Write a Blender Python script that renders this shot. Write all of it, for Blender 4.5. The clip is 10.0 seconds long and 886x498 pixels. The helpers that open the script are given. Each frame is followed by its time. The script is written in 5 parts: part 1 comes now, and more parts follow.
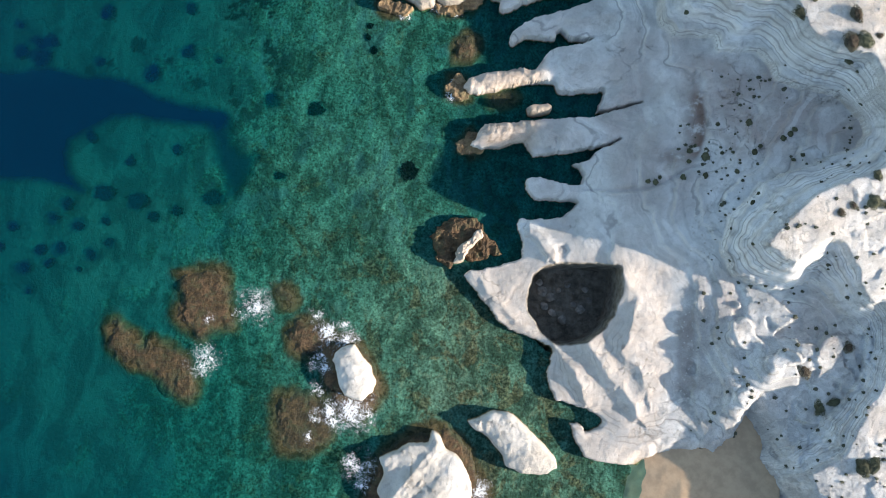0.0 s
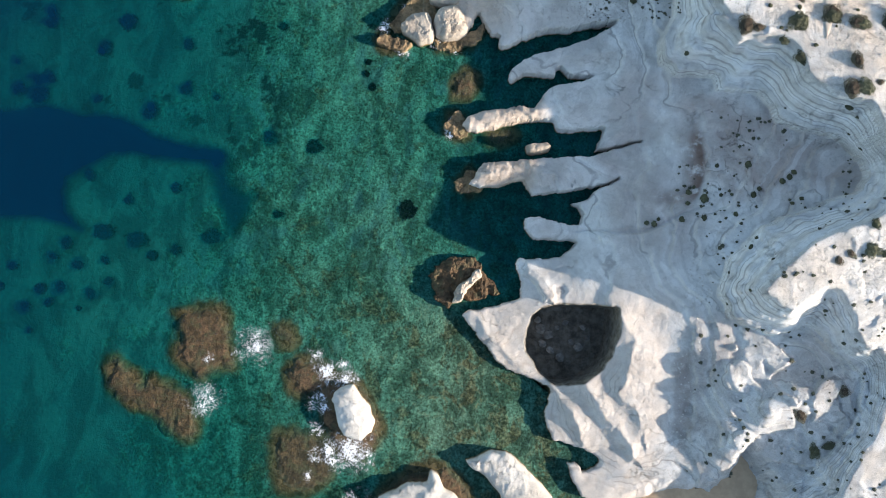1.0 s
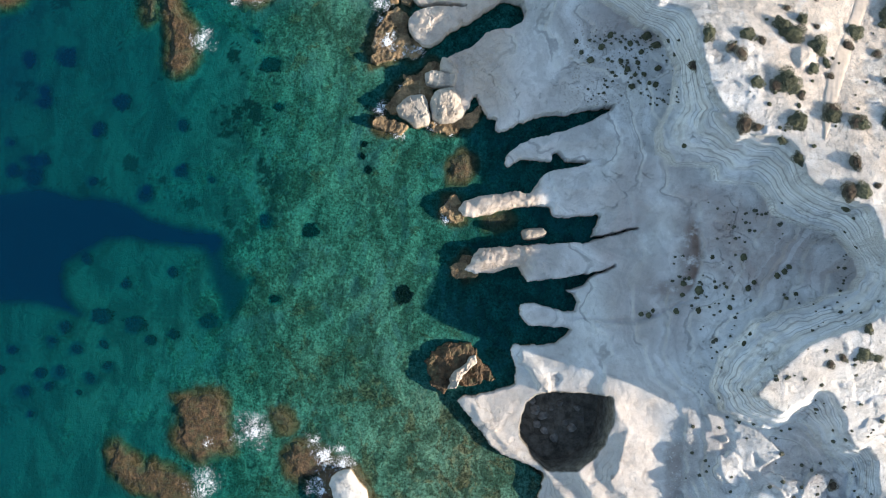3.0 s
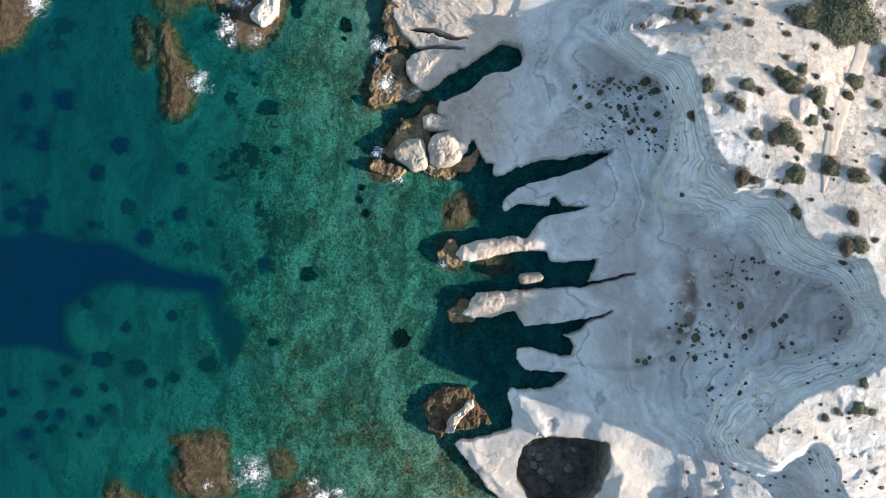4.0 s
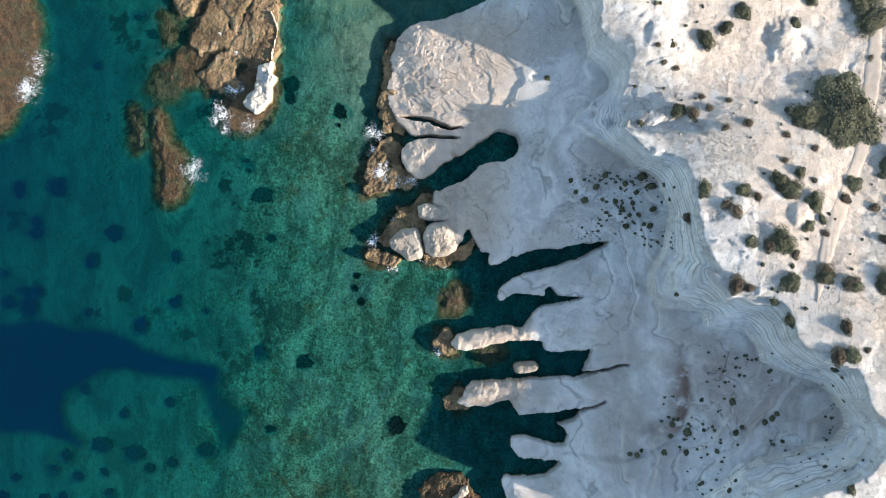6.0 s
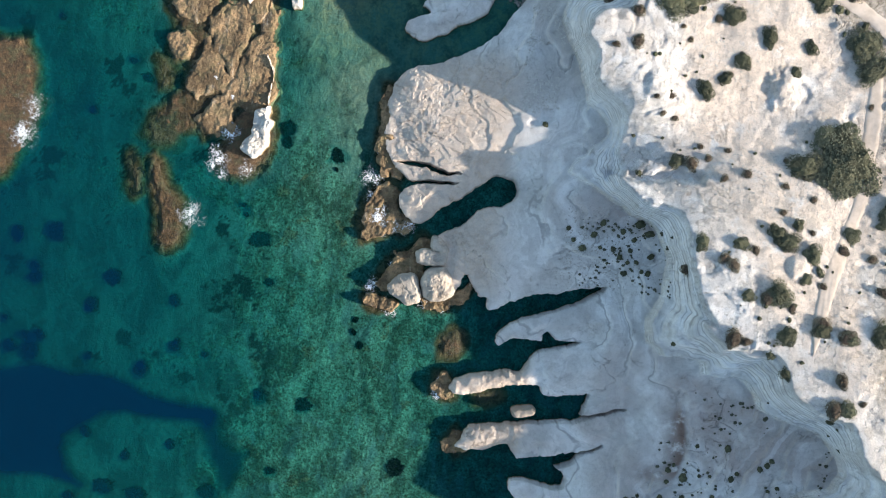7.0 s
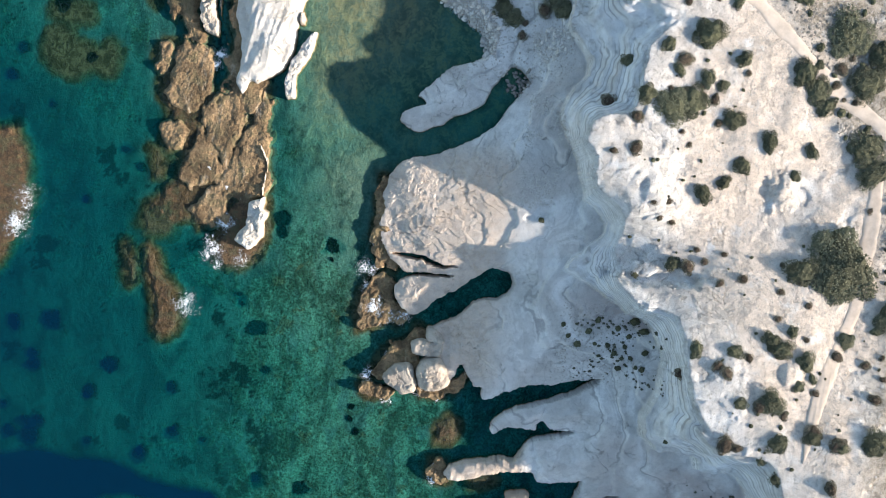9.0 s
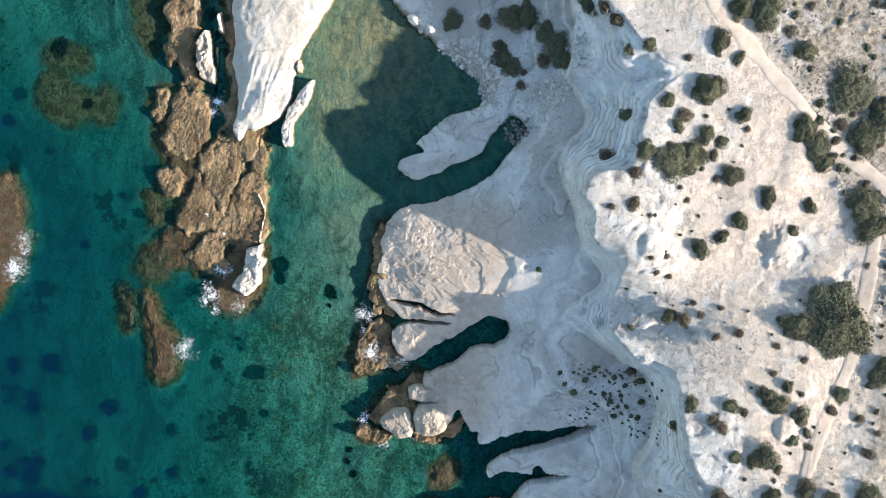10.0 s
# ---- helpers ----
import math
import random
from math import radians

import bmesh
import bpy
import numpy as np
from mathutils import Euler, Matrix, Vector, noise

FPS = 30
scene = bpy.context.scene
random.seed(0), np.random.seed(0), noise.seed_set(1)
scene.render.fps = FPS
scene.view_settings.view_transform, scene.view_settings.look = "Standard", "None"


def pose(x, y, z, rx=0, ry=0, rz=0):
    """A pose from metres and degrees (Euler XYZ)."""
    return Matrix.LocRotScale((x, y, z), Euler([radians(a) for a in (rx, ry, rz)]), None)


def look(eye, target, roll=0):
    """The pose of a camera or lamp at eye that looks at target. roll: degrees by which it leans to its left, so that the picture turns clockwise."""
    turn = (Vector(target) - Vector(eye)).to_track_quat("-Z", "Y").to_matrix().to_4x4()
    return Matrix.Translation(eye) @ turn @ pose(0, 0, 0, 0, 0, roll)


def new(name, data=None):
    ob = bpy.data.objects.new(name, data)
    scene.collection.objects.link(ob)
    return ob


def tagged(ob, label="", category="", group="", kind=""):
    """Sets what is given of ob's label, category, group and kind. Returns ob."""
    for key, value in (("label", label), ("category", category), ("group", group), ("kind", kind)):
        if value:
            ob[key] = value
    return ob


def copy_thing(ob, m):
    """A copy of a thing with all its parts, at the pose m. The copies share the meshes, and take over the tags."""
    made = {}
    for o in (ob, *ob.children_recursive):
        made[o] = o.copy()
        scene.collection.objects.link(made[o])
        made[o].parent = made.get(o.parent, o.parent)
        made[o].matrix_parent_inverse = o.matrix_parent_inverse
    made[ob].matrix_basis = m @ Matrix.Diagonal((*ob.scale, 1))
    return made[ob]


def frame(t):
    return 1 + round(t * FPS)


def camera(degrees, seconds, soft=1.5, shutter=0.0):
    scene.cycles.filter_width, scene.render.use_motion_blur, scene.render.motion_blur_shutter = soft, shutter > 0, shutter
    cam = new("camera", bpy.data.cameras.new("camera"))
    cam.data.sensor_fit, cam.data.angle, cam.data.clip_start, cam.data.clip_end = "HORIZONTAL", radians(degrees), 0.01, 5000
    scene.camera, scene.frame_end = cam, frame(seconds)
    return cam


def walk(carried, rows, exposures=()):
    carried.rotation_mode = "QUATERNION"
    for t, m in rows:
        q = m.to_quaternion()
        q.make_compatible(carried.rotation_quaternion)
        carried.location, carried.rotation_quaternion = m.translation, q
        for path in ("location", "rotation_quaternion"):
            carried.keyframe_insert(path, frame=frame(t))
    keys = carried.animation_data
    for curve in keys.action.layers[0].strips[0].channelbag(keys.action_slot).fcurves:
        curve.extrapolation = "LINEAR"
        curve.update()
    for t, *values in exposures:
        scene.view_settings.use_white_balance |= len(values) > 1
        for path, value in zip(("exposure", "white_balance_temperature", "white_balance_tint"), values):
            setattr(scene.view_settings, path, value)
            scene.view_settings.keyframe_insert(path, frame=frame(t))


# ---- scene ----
cam = camera(70.55, 10.0, soft=1.05)
ROWS = [
    (0.0, 2.582, -2.716, 52.065, 6.468, -0.307, 5.892),
    (0.5, 2.383, -0.533, 52.342, 5.822, -0.337, 5.922),
    (1.0, 2.211, 1.730, 52.610, 5.179, -0.341, 5.954),
    (1.5, 2.062, 4.059, 52.863, 4.537, -0.325, 5.987),
    (2.0, 1.927, 6.445, 53.097, 3.892, -0.295, 6.019),
    (2.5, 1.803, 8.877, 53.306, 3.244, -0.254, 6.052),
    (3.0, 1.685, 11.347, 53.486, 2.592, -0.208, 6.083),
    (3.5, 1.567, 13.847, 53.634, 1.933, -0.158, 6.113),
    (4.0, 1.447, 16.369, 53.748, 1.267, -0.109, 6.141),
    (4.5, 1.323, 18.910, 53.825, 0.594, -0.061, 6.169),
    (5.0, 1.192, 21.463, 53.864, -0.088, -0.018, 6.196),
    (5.5, 1.053, 24.024, 53.863, -0.777, 0.021, 6.222),
    (6.0, 0.905, 26.593, 53.823, -1.475, 0.055, 6.248),
    (6.5, 0.750, 29.166, 53.745, -2.180, 0.084, 6.276),
    (7.0, 0.587, 31.743, 53.628, -2.891, 0.109, 6.305),
    (7.5, 0.418, 34.325, 53.475, -3.608, 0.132, 6.338),
    (8.0, 0.245, 36.912, 53.288, -4.330, 0.154, 6.375),
    (8.5, 0.072, 39.509, 53.069, -5.054, 0.179, 6.419),
    (9.0, -0.097, 42.117, 52.824, -5.780, 0.209, 6.469),
    (9.5, -0.259, 44.742, 52.555, -6.504, 0.250, 6.530),
    (10.0, -0.408, 47.389, 52.267, -7.225, 0.304, 6.601),
]
walk(cam, [(t, pose(*p)) for t, *p in ROWS])

# ---- light ----
SUN_ELEVATION, SUN_AZIMUTH = 15.5, -7.0  # degrees above the sea, and from +x towards +y
sun_way = Vector((math.cos(radians(SUN_ELEVATION)) * math.cos(radians(SUN_AZIMUTH)), math.cos(radians(SUN_ELEVATION)) * math.sin(radians(SUN_AZIMUTH)), math.sin(radians(SUN_ELEVATION))))
world = bpy.data.worlds.new("sky")
scene.world = world
world.use_nodes = True
sky = world.node_tree.nodes.new("ShaderNodeTexSky")
sky.sky_type, sky.sun_disc = "NISHITA", False
sky.ozone_density, sky.dust_density = 1.5, 0.8
sky.sun_elevation, sky.sun_rotation = radians(SUN_ELEVATION), radians(90 - SUN_AZIMUTH)
haze = world.node_tree.nodes.new("ShaderNodeMix")
haze.data_type, haze.blend_type = "RGBA", "MULTIPLY"
haze.inputs[0].default_value, haze.inputs[7].default_value = 1.0, (1.0, 1.0, 0.955, 1.0)
world.node_tree.links.new(sky.outputs[0], haze.inputs[6])
world.node_tree.links.new(haze.outputs[2], world.node_tree.nodes["Background"].inputs[0])
world.node_tree.nodes["Background"].inputs[1].default_value = 0.13
sun = new("sun", bpy.data.lights.new("sun", "SUN"))
sun.data.energy, sun.data.angle, sun.data.color = 4.8, radians(0.6), (1.0, 0.885, 0.77)
sun.matrix_world = look(sun_way * 300, (0, 0, 0))
scene.view_settings.exposure = 1.25


# ---- materials ----
class Shader:
    """A node material that is written line by line."""

    def __init__(self, name, roughness=0.9, specular=0.2):
        self.material = bpy.data.materials.new(name)
        self.material.use_nodes = True
        self.tree = self.material.node_tree
        self.bsdf = self.tree.nodes["Principled BSDF"]
        self.out = self.tree.nodes["Material Output"]
        self.bsdf.inputs["Roughness"].default_value = roughness
        self.bsdf.inputs["Specular IOR Level"].default_value = specular
        self.where = self.node("ShaderNodeNewGeometry").outputs["Position"]

    def node(self, kind, **inputs):
        n = self.tree.nodes.new(kind)
        for key, value in inputs.items():
            self.feed(n.inputs[key.replace("_", " ")], value)
        return n

    def feed(self, socket, value):
        if isinstance(value, bpy.types.NodeSocket):
            self.tree.links.new(value, socket)
        else:
            socket.default_value = value

    def noise(self, scale, detail=5.0, rough=0.6, stretch=(1, 1, 1), warp=0.0):
        way = self.node("ShaderNodeVectorMath")
        way.operation = "MULTIPLY"
        self.feed(way.inputs[0], self.where)
        way.inputs[1].default_value = stretch
        n = self.node("ShaderNodeTexNoise", Vector=way.outputs[0], Scale=scale, Detail=detail, Roughness=rough, Distortion=warp)
        return n.outputs["Fac"]

    def band(self, value, low, high, a=0.0, b=1.0):
        n = self.node("ShaderNodeMapRange")
        n.interpolation_type = "SMOOTHSTEP"
        for i, v in enumerate((value, low, high, a, b)):
            self.feed(n.inputs[i], v)
        return n.outputs[0]

    def math(self, what, a, b=0.0):
        n = self.node("ShaderNodeMath")
        n.operation = what
        self.feed(n.inputs[0], a)
        self.feed(n.inputs[1], b)
        return n.outputs[0]

    def mix(self, factor, a, b, blend="MIX"):
        n = self.node("ShaderNodeMix")
        n.data_type, n.blend_type = "RGBA", blend
        for i, v in ((0, factor), (6, a), (7, b)):
            if isinstance(v, tuple):
                v = (*v, 1.0)
            self.feed(n.inputs[i], v)
        return n.outputs[2]

    def attribute(self, name):
        n = self.node("ShaderNodeAttribute")
        n.attribute_name = name
        return n.outputs["Fac"]

    def height(self):
        return self.node("ShaderNodeSeparateXYZ", Vector=self.where).outputs["Z"]

    def random(self):
        return self.node("ShaderNodeObjectInfo").outputs["Random"]

    def island(self):
        return self.node("ShaderNodeNewGeometry").outputs["Random Per Island"]

    def done(self, colour, relief=None, strength=0.5, distance=0.05):
        self.feed(self.bsdf.inputs["Base Color"], (*colour, 1.0) if isinstance(colour, tuple) else colour)
        if relief is not None:
            bump = self.node("ShaderNodeBump", Strength=strength, Distance=distance, Height=relief)
            self.feed(self.bsdf.inputs["Normal"], bump.outputs[0])
        return self.material


def limestone(name, white, tan, wet=True, soil=None):
    """Pale bedded rock; with soil, the land's own attributes show on it."""
    s = Shader(name)
    broad, fine, grain = s.noise(0.2, 5, 0.6, warp=0.5), s.noise(1.4, 9, 0.68), s.noise(16, 5, 0.72)
    beds = s.noise(0.12, 6, 0.7, (1, 1, 18.0), 0.6)
    grit = s.attribute("grit") if soil else 0.35

    def gritty(value, low=0.0):
        return s.math("MULTIPLY", value, s.math("ADD", s.math("MULTIPLY", grit, 1.0 - low), low))

    colour = s.mix(s.band(broad, 0.4, 0.64), white, tan)
    if soil:
        colour = s.mix(s.math("MULTIPLY", s.attribute("taupe"), s.band(s.noise(0.35, 6), 0.25, 0.6)), colour, (0.43, 0.36, 0.325))
        pale = s.mix(s.band(broad, 0.4, 0.64), (0.80, 0.80, 0.79), (0.70, 0.685, 0.665))
        colour = s.mix(s.math("MULTIPLY", s.attribute("scarp"), s.band(fine, 0.3, 0.7, 0.9, 0.65)), colour, pale)
        # every bed has its own tint
        row = s.node("ShaderNodeTexNoise", Scale=1.0, Detail=3.0)
        row.noise_dimensions = "1D"
        s.feed(row.inputs["W"], s.math("MULTIPLY", s.attribute("tier"), 1.6))
        colour = s.mix(s.band(row.outputs["Fac"], 0.5, 0.62, 0.0, 0.3), colour, tuple(0.66 * c for c in tan))
        colour = s.mix(s.band(row.outputs["Fac"], 0.48, 0.36, 0.0, 0.3), colour, (0.85, 0.84, 0.82))
    # a light-to-dark ramp across each band paints the shading of tilted ledges
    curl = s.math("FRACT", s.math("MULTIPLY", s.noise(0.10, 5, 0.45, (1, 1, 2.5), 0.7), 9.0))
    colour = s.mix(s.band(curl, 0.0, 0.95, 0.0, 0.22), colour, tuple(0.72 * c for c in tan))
    # thin dark lines stand for the shadow side of small ledges
    thin = s.math("FRACT", s.math("MULTIPLY", s.noise(0.12, 4, 0.42, (1, 1, 3), 0.9), 20.0))
    ledge = s.math("MULTIPLY", s.band(thin, 0.0, 0.12, 1.0, 0.0), s.band(s.noise(0.4, 5), 0.46, 0.58))
    colour = s.mix(s.math("MULTIPLY", ledge, 0.25), colour, tuple(0.5 * c for c in tan))
    colour = s.mix(s.band(beds, 0.5, 0.62, 0.0, 0.3), colour, tuple(0.7 * c for c in white))
    colour = s.mix(gritty(s.band(fine, 0.5, 0.72, 0.0, 0.45), 0.35), colour, tuple(0.66 * c for c in tan))
    colour = s.mix(gritty(s.band(grain, 0.5, 0.7, 0.0, 0.55), 0.3), colour, tuple(0.5 * c for c in tan))
    if soil:
        # dark lines at the bed edges, painted as the shade beneath the overhangs
        part_way = s.math("FRACT", s.math("ADD", s.attribute("tier"), s.math("MULTIPLY", fine, 0.15)))
        edge_shade = s.math("MAXIMUM", s.band(s.math("ABSOLUTE", s.math("SUBTRACT", part_way, 0.5)), 0.06, 0.015), s.math("MULTIPLY", s.attribute("scarp"), s.math("MAXIMUM", s.band(s.math("ABSOLUTE", s.math("SUBTRACT", part_way, 0.8)), 0.07, 0.02), s.band(s.math("ABSOLUTE", s.math("SUBTRACT", part_way, 0.2)), 0.06, 0.02, 0.0, 0.8))))
        colour = s.mix(s.math("MULTIPLY", s.math("MULTIPLY", s.attribute("bed_edge"), edge_shade), 0.62), colour, (0.27, 0.26, 0.25))
        amount = s.attribute("soil")
        ground = s.mix(s.band(s.noise(1.8, 9, 0.7), 0.38, 0.64), soil, tuple(0.8 * c for c in soil))
        ground = s.mix(s.band(s.noise(20, 4, 0.75), 0.54, 0.7, 0.0, 0.55), ground, (0.30, 0.25, 0.19))
        colour = s.mix(s.math("MULTIPLY", amount, s.band(s.noise(0.45, 7, 0.65), 0.34, 0.46)), colour, ground)
        brush = s.mix(s.band(s.noise(2.2, 9, 0.75), 0.42, 0.6), (0.46, 0.40, 0.33), (0.17, 0.145, 0.105))
        colour = s.mix(s.math("MULTIPLY", s.attribute("scrub"), s.band(s.noise(0.6, 7, 0.7), 0.32, 0.52)), colour, brush)
        colour = s.mix(s.math("MULTIPLY", s.attribute("rust_and_shade"), s.band(s.noise(1.1, 7), 0.28, 0.5)), colour, (0.19, 0.13, 0.105))
        colour = s.mix(s.math("MULTIPLY", s.attribute("worn"), s.band(fine, 0.2, 0.7, 1.0, 0.6)), colour, s.mix(s.band(s.noise(1.1, 8, 0.7), 0.35, 0.65), (0.61, 0.50, 0.40), (0.46, 0.36, 0.28)))
    if wet:
        line = s.math("ADD", s.height(), s.math("MULTIPLY", s.math("SUBTRACT", s.noise(1.3, 7, 0.65), 0.5), 0.5))
        weed = s.mix(s.band(s.noise(3.5, 7, 0.7), 0.4, 0.62), (0.11, 0.07, 0.03), (0.28, 0.19, 0.09))
        colour = s.mix(s.band(line, 0.30, 0.12), colour, s.mix(0.5, weed, tan))
        colour = s.mix(s.band(line, 0.15, -0.02), colour, weed)
        deep = s.mix(s.band(fine, 0.4, 0.6), (0.07, 0.075, 0.035), (0.2, 0.18, 0.09))
        colour = s.mix(s.band(line, -0.08, -0.35), colour, deep)
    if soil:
        # pit walls and floor: dark gravel tone with the overhang's shade put into it
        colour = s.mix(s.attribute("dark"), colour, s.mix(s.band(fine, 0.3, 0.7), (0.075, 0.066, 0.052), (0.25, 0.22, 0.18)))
    crack = s.math("MULTIPLY", s.band(s.math("ABSOLUTE", s.math("SUBTRACT", s.noise(0.33, 7, 0.6, warp=0.5), 0.5)), 0.0, 0.007, 1.0, 0.0), s.band(s.noise(0.25, 4), 0.46, 0.6))
    colour = s.mix(s.math("MULTIPLY", crack, 0.2), colour, tuple(0.3 * c for c in tan))
    mottle = s.noise(9.0, 5, 0.8)
    colour = s.mix(gritty(s.band(mottle, 0.54, 0.62, 0, 0.5)), colour, (0.62, 0.60, 0.58), "MULTIPLY")
    colour = s.mix(gritty(s.band(mottle, 0.45, 0.38, 0, 0.6)), colour, (1.12, 1.12, 1.12), "MULTIPLY")
    crust = s.band(s.noise(0.9, 10, 0.75, warp=0.3), 0.53, 0.56)
    colour = s.mix(gritty(s.math("MULTIPLY", crust, 0.28), 0.2), colour, tuple(0.6 * c for c in tan))
    speck = s.band(s.noise(7.0, 6, 0.8), 0.60, 0.66)
    pits = s.band(s.noise(3.2, 8, 0.78), 0.57, 0.61)
    colour = s.mix(gritty(s.math("MULTIPLY", pits, 0.4), 0.2), colour, tuple(0.5 * c for c in tan))
    colour = s.mix(gritty(s.math("MULTIPLY", speck, 0.6), 0.25), colour, tuple(0.45 * c for c in tan))
    rugged = s.math("ADD", s.math("MULTIPLY", s.math("ADD", fine, s.math("MULTIPLY", s.math("ADD", grain, s.math("MULTIPLY", crust, 0.5)), 0.4)), s.math("ADD", s.math("MULTIPLY", grit, 0.6), 0.4)), s.math("MULTIPLY", beds, 0.4))
    return s.done(colour, s.math("SUBTRACT", rugged, s.math("MULTIPLY", crack, 0.6)), 1.0, 0.13)


def reef_stone(name, brown, ochre, size=1.6):
    s = Shader(name, 0.75, 0.3)
    colour = s.mix(s.band(s.noise(size, 9, 0.72), 0.4, 0.6), brown, ochre)
    colour = s.mix(s.band(s.noise(1.1 * size, 9, 0.75, (2.0, 0.6, 1), 0.6), 0.56, 0.66, 0, 0.6 if size < 1 else 0.15), colour, (0.55, 0.46, 0.34))
    colour = s.mix(s.band(s.noise(6, 7, 0.75), 0.48, 0.64, 0, 0.45), colour, tuple(0.45 * c for c in brown))
    colour = s.mix(s.band(s.noise(0.9, 7, 0.7), 0.48, 0.62, 0, 0.7), colour, (0.085, 0.08, 0.04))
    colour = s.mix(s.band(s.height(), 0.5, 1.1), colour, (0.50, 0.41, 0.30))
    colour = s.mix(s.band(s.height(), -0.02, -0.3, 0, 0.6), colour, (0.10, 0.10, 0.055))
    return s.done(colour, s.noise(4.5, 9, 0.7), 0.9, 0.18)


def seabed_stuff():
    s = Shader("seabed_rock_and_sand", 0.95, 0.05)
    patch, mid = s.noise(0.2, 6, 0.6, warp=0.6), s.noise(0.55, 9, 0.66, (1.3, 0.8, 1), 1.2)
    fine, grain = s.noise(1.6, 9, 0.7, warp=0.8), s.noise(5.0, 8, 0.72)
    swirl = s.noise(0.28, 7, 0.6, (1.3, 0.7, 1), 1.0)
    reef = s.math("ADD", s.attribute("reef"), s.math("MULTIPLY", s.math("SUBTRACT", patch, 0.5), 2.4))
    sand = s.mix(s.band(s.math("ADD", s.math("MULTIPLY", swirl, 0.75), s.math("MULTIPLY", fine, 0.25)), 0.42, 0.6), (0.155, 0.22, 0.18), (0.07, 0.105, 0.088))
    sand = s.mix(s.math("MULTIPLY", s.attribute("pale"), s.band(s.math("ADD", s.math("MULTIPLY", mid, 0.4), s.math("MULTIPLY", fine, 0.6)), 0.42, 0.56, 1.0, 0.3)), sand, (0.34, 0.285, 0.165))
    weed = s.mix(s.band(s.math("ADD", s.math("MULTIPLY", fine, 0.5), s.math("MULTIPLY", swirl, 0.5)), 0.40, 0.58), (0.205, 0.29, 0.205), (0.06, 0.09, 0.06))
    weed = s.mix(s.band(grain, 0.46, 0.66, 0.0, 0.5), weed, (0.07, 0.065, 0.03))
    cover = s.band(s.math("ADD", reef, s.math("MULTIPLY", s.math("SUBTRACT", mid, 0.5), 2.6)), 0.25, 0.75)
    colour = s.mix(cover, sand, weed)
    # brown growth in clumps, thicker where the bed is rough
    tuft = s.band(s.math("ADD", s.noise(0.45, 9, 0.7, warp=0.5), s.math("MULTIPLY", s.attribute("tufty"), 0.05)), 0.56, 0.63)
    colour = s.mix(s.math("MULTIPLY", tuft, s.band(reef, 0.1, 0.8, 0.1, 0.75)), colour, s.mix(s.band(s.math("ADD", s.math("MULTIPLY", fine, 0.7), s.math("MULTIPLY", grain, 0.3)), 0.42, 0.58), (0.21, 0.14, 0.07), (0.05, 0.042, 0.022)))
    crack = s.band(s.noise(0.7, 9, 0.7, (1.4, 0.7, 1), 1.6), 0.56, 0.68, 0, 0.55)
    colour = s.mix(s.math("MULTIPLY", crack, s.band(reef, 0.0, 0.7, 0.15, 1.0)), colour, (0.02, 0.03, 0.02))
    rocky = s.band(reef, 0.0, 0.6, 0.25, 1.0)
    colour = s.mix(s.math("MULTIPLY", rocky, s.band(grain, 0.51, 0.6, 0, 0.7)), colour, (0.4, 0.45, 0.4), "MULTIPLY")
    colour = s.mix(s.math("MULTIPLY", rocky, s.band(grain, 0.47, 0.38, 0, 0.8)), colour, (1.6, 1.6, 1.5), "MULTIPLY")
    crusty = s.mix(s.band(fine, 0.4, 0.6), (0.05, 0.04, 0.02), (0.15, 0.105, 0.055))
    colour = s.mix(s.band(s.math("ADD", s.attribute("shoal"), s.math("MULTIPLY", s.math("SUBTRACT", mid, 0.5), 0.8)), 0.15, 0.6), colour, crusty)
    colour = s.mix(s.attribute("meadow"), colour, s.mix(fine, (0.004, 0.01, 0.011), (0.018, 0.03, 0.022)))
    return s.done(colour, s.math("ADD", fine, s.math("ADD", mid, s.math("MULTIPLY", grain, 0.6))), 0.7, 0.15)


def sea_water():
    s = Shader("sea_water")
    depth = s.attribute("depth")

    def fade(k):
        return s.math("POWER", 2.718, s.math("MULTIPLY", depth, -k))

    tint = s.node("ShaderNodeCombineColor", Red=fade(1.0), Green=fade(0.19), Blue=fade(0.14)).outputs[0]
    clear = s.node("ShaderNodeBsdfTransparent", Color=tint).outputs[0]
    murk = s.mix(s.band(depth, 2.5, 6.0), (0.001, 0.062, 0.064), (0.0, 0.019, 0.046))
    body = s.node("ShaderNodeBsdfDiffuse", Color=murk).outputs[0]
    share = s.band(depth, 0.8, 7.0, 0.03, 0.9)
    under = s.node("ShaderNodeMixShader")
    for i, v in enumerate((share, clear, body)):
        s.feed(under.inputs[i], v)
    ripple = s.math("ADD", s.noise(0.9, 4, 0.55, (1, 0.6, 1)), s.math("MULTIPLY", s.noise(5, 3), 0.3))
    bump = s.node("ShaderNodeBump", Strength=0.5, Distance=0.12, Height=ripple).outputs[0]
    gloss = s.node("ShaderNodeBsdfGlossy", Roughness=0.12, Normal=bump).outputs[0]
    mirror = s.node("ShaderNodeFresnel", IOR=1.2, Normal=bump).outputs[0]
    top = s.node("ShaderNodeMixShader")
    for i, v in enumerate((mirror, under.outputs[0], gloss)):
        s.feed(top.inputs[i], v)
    s.feed(s.out.inputs["Surface"], top.outputs[0])
    return s.material


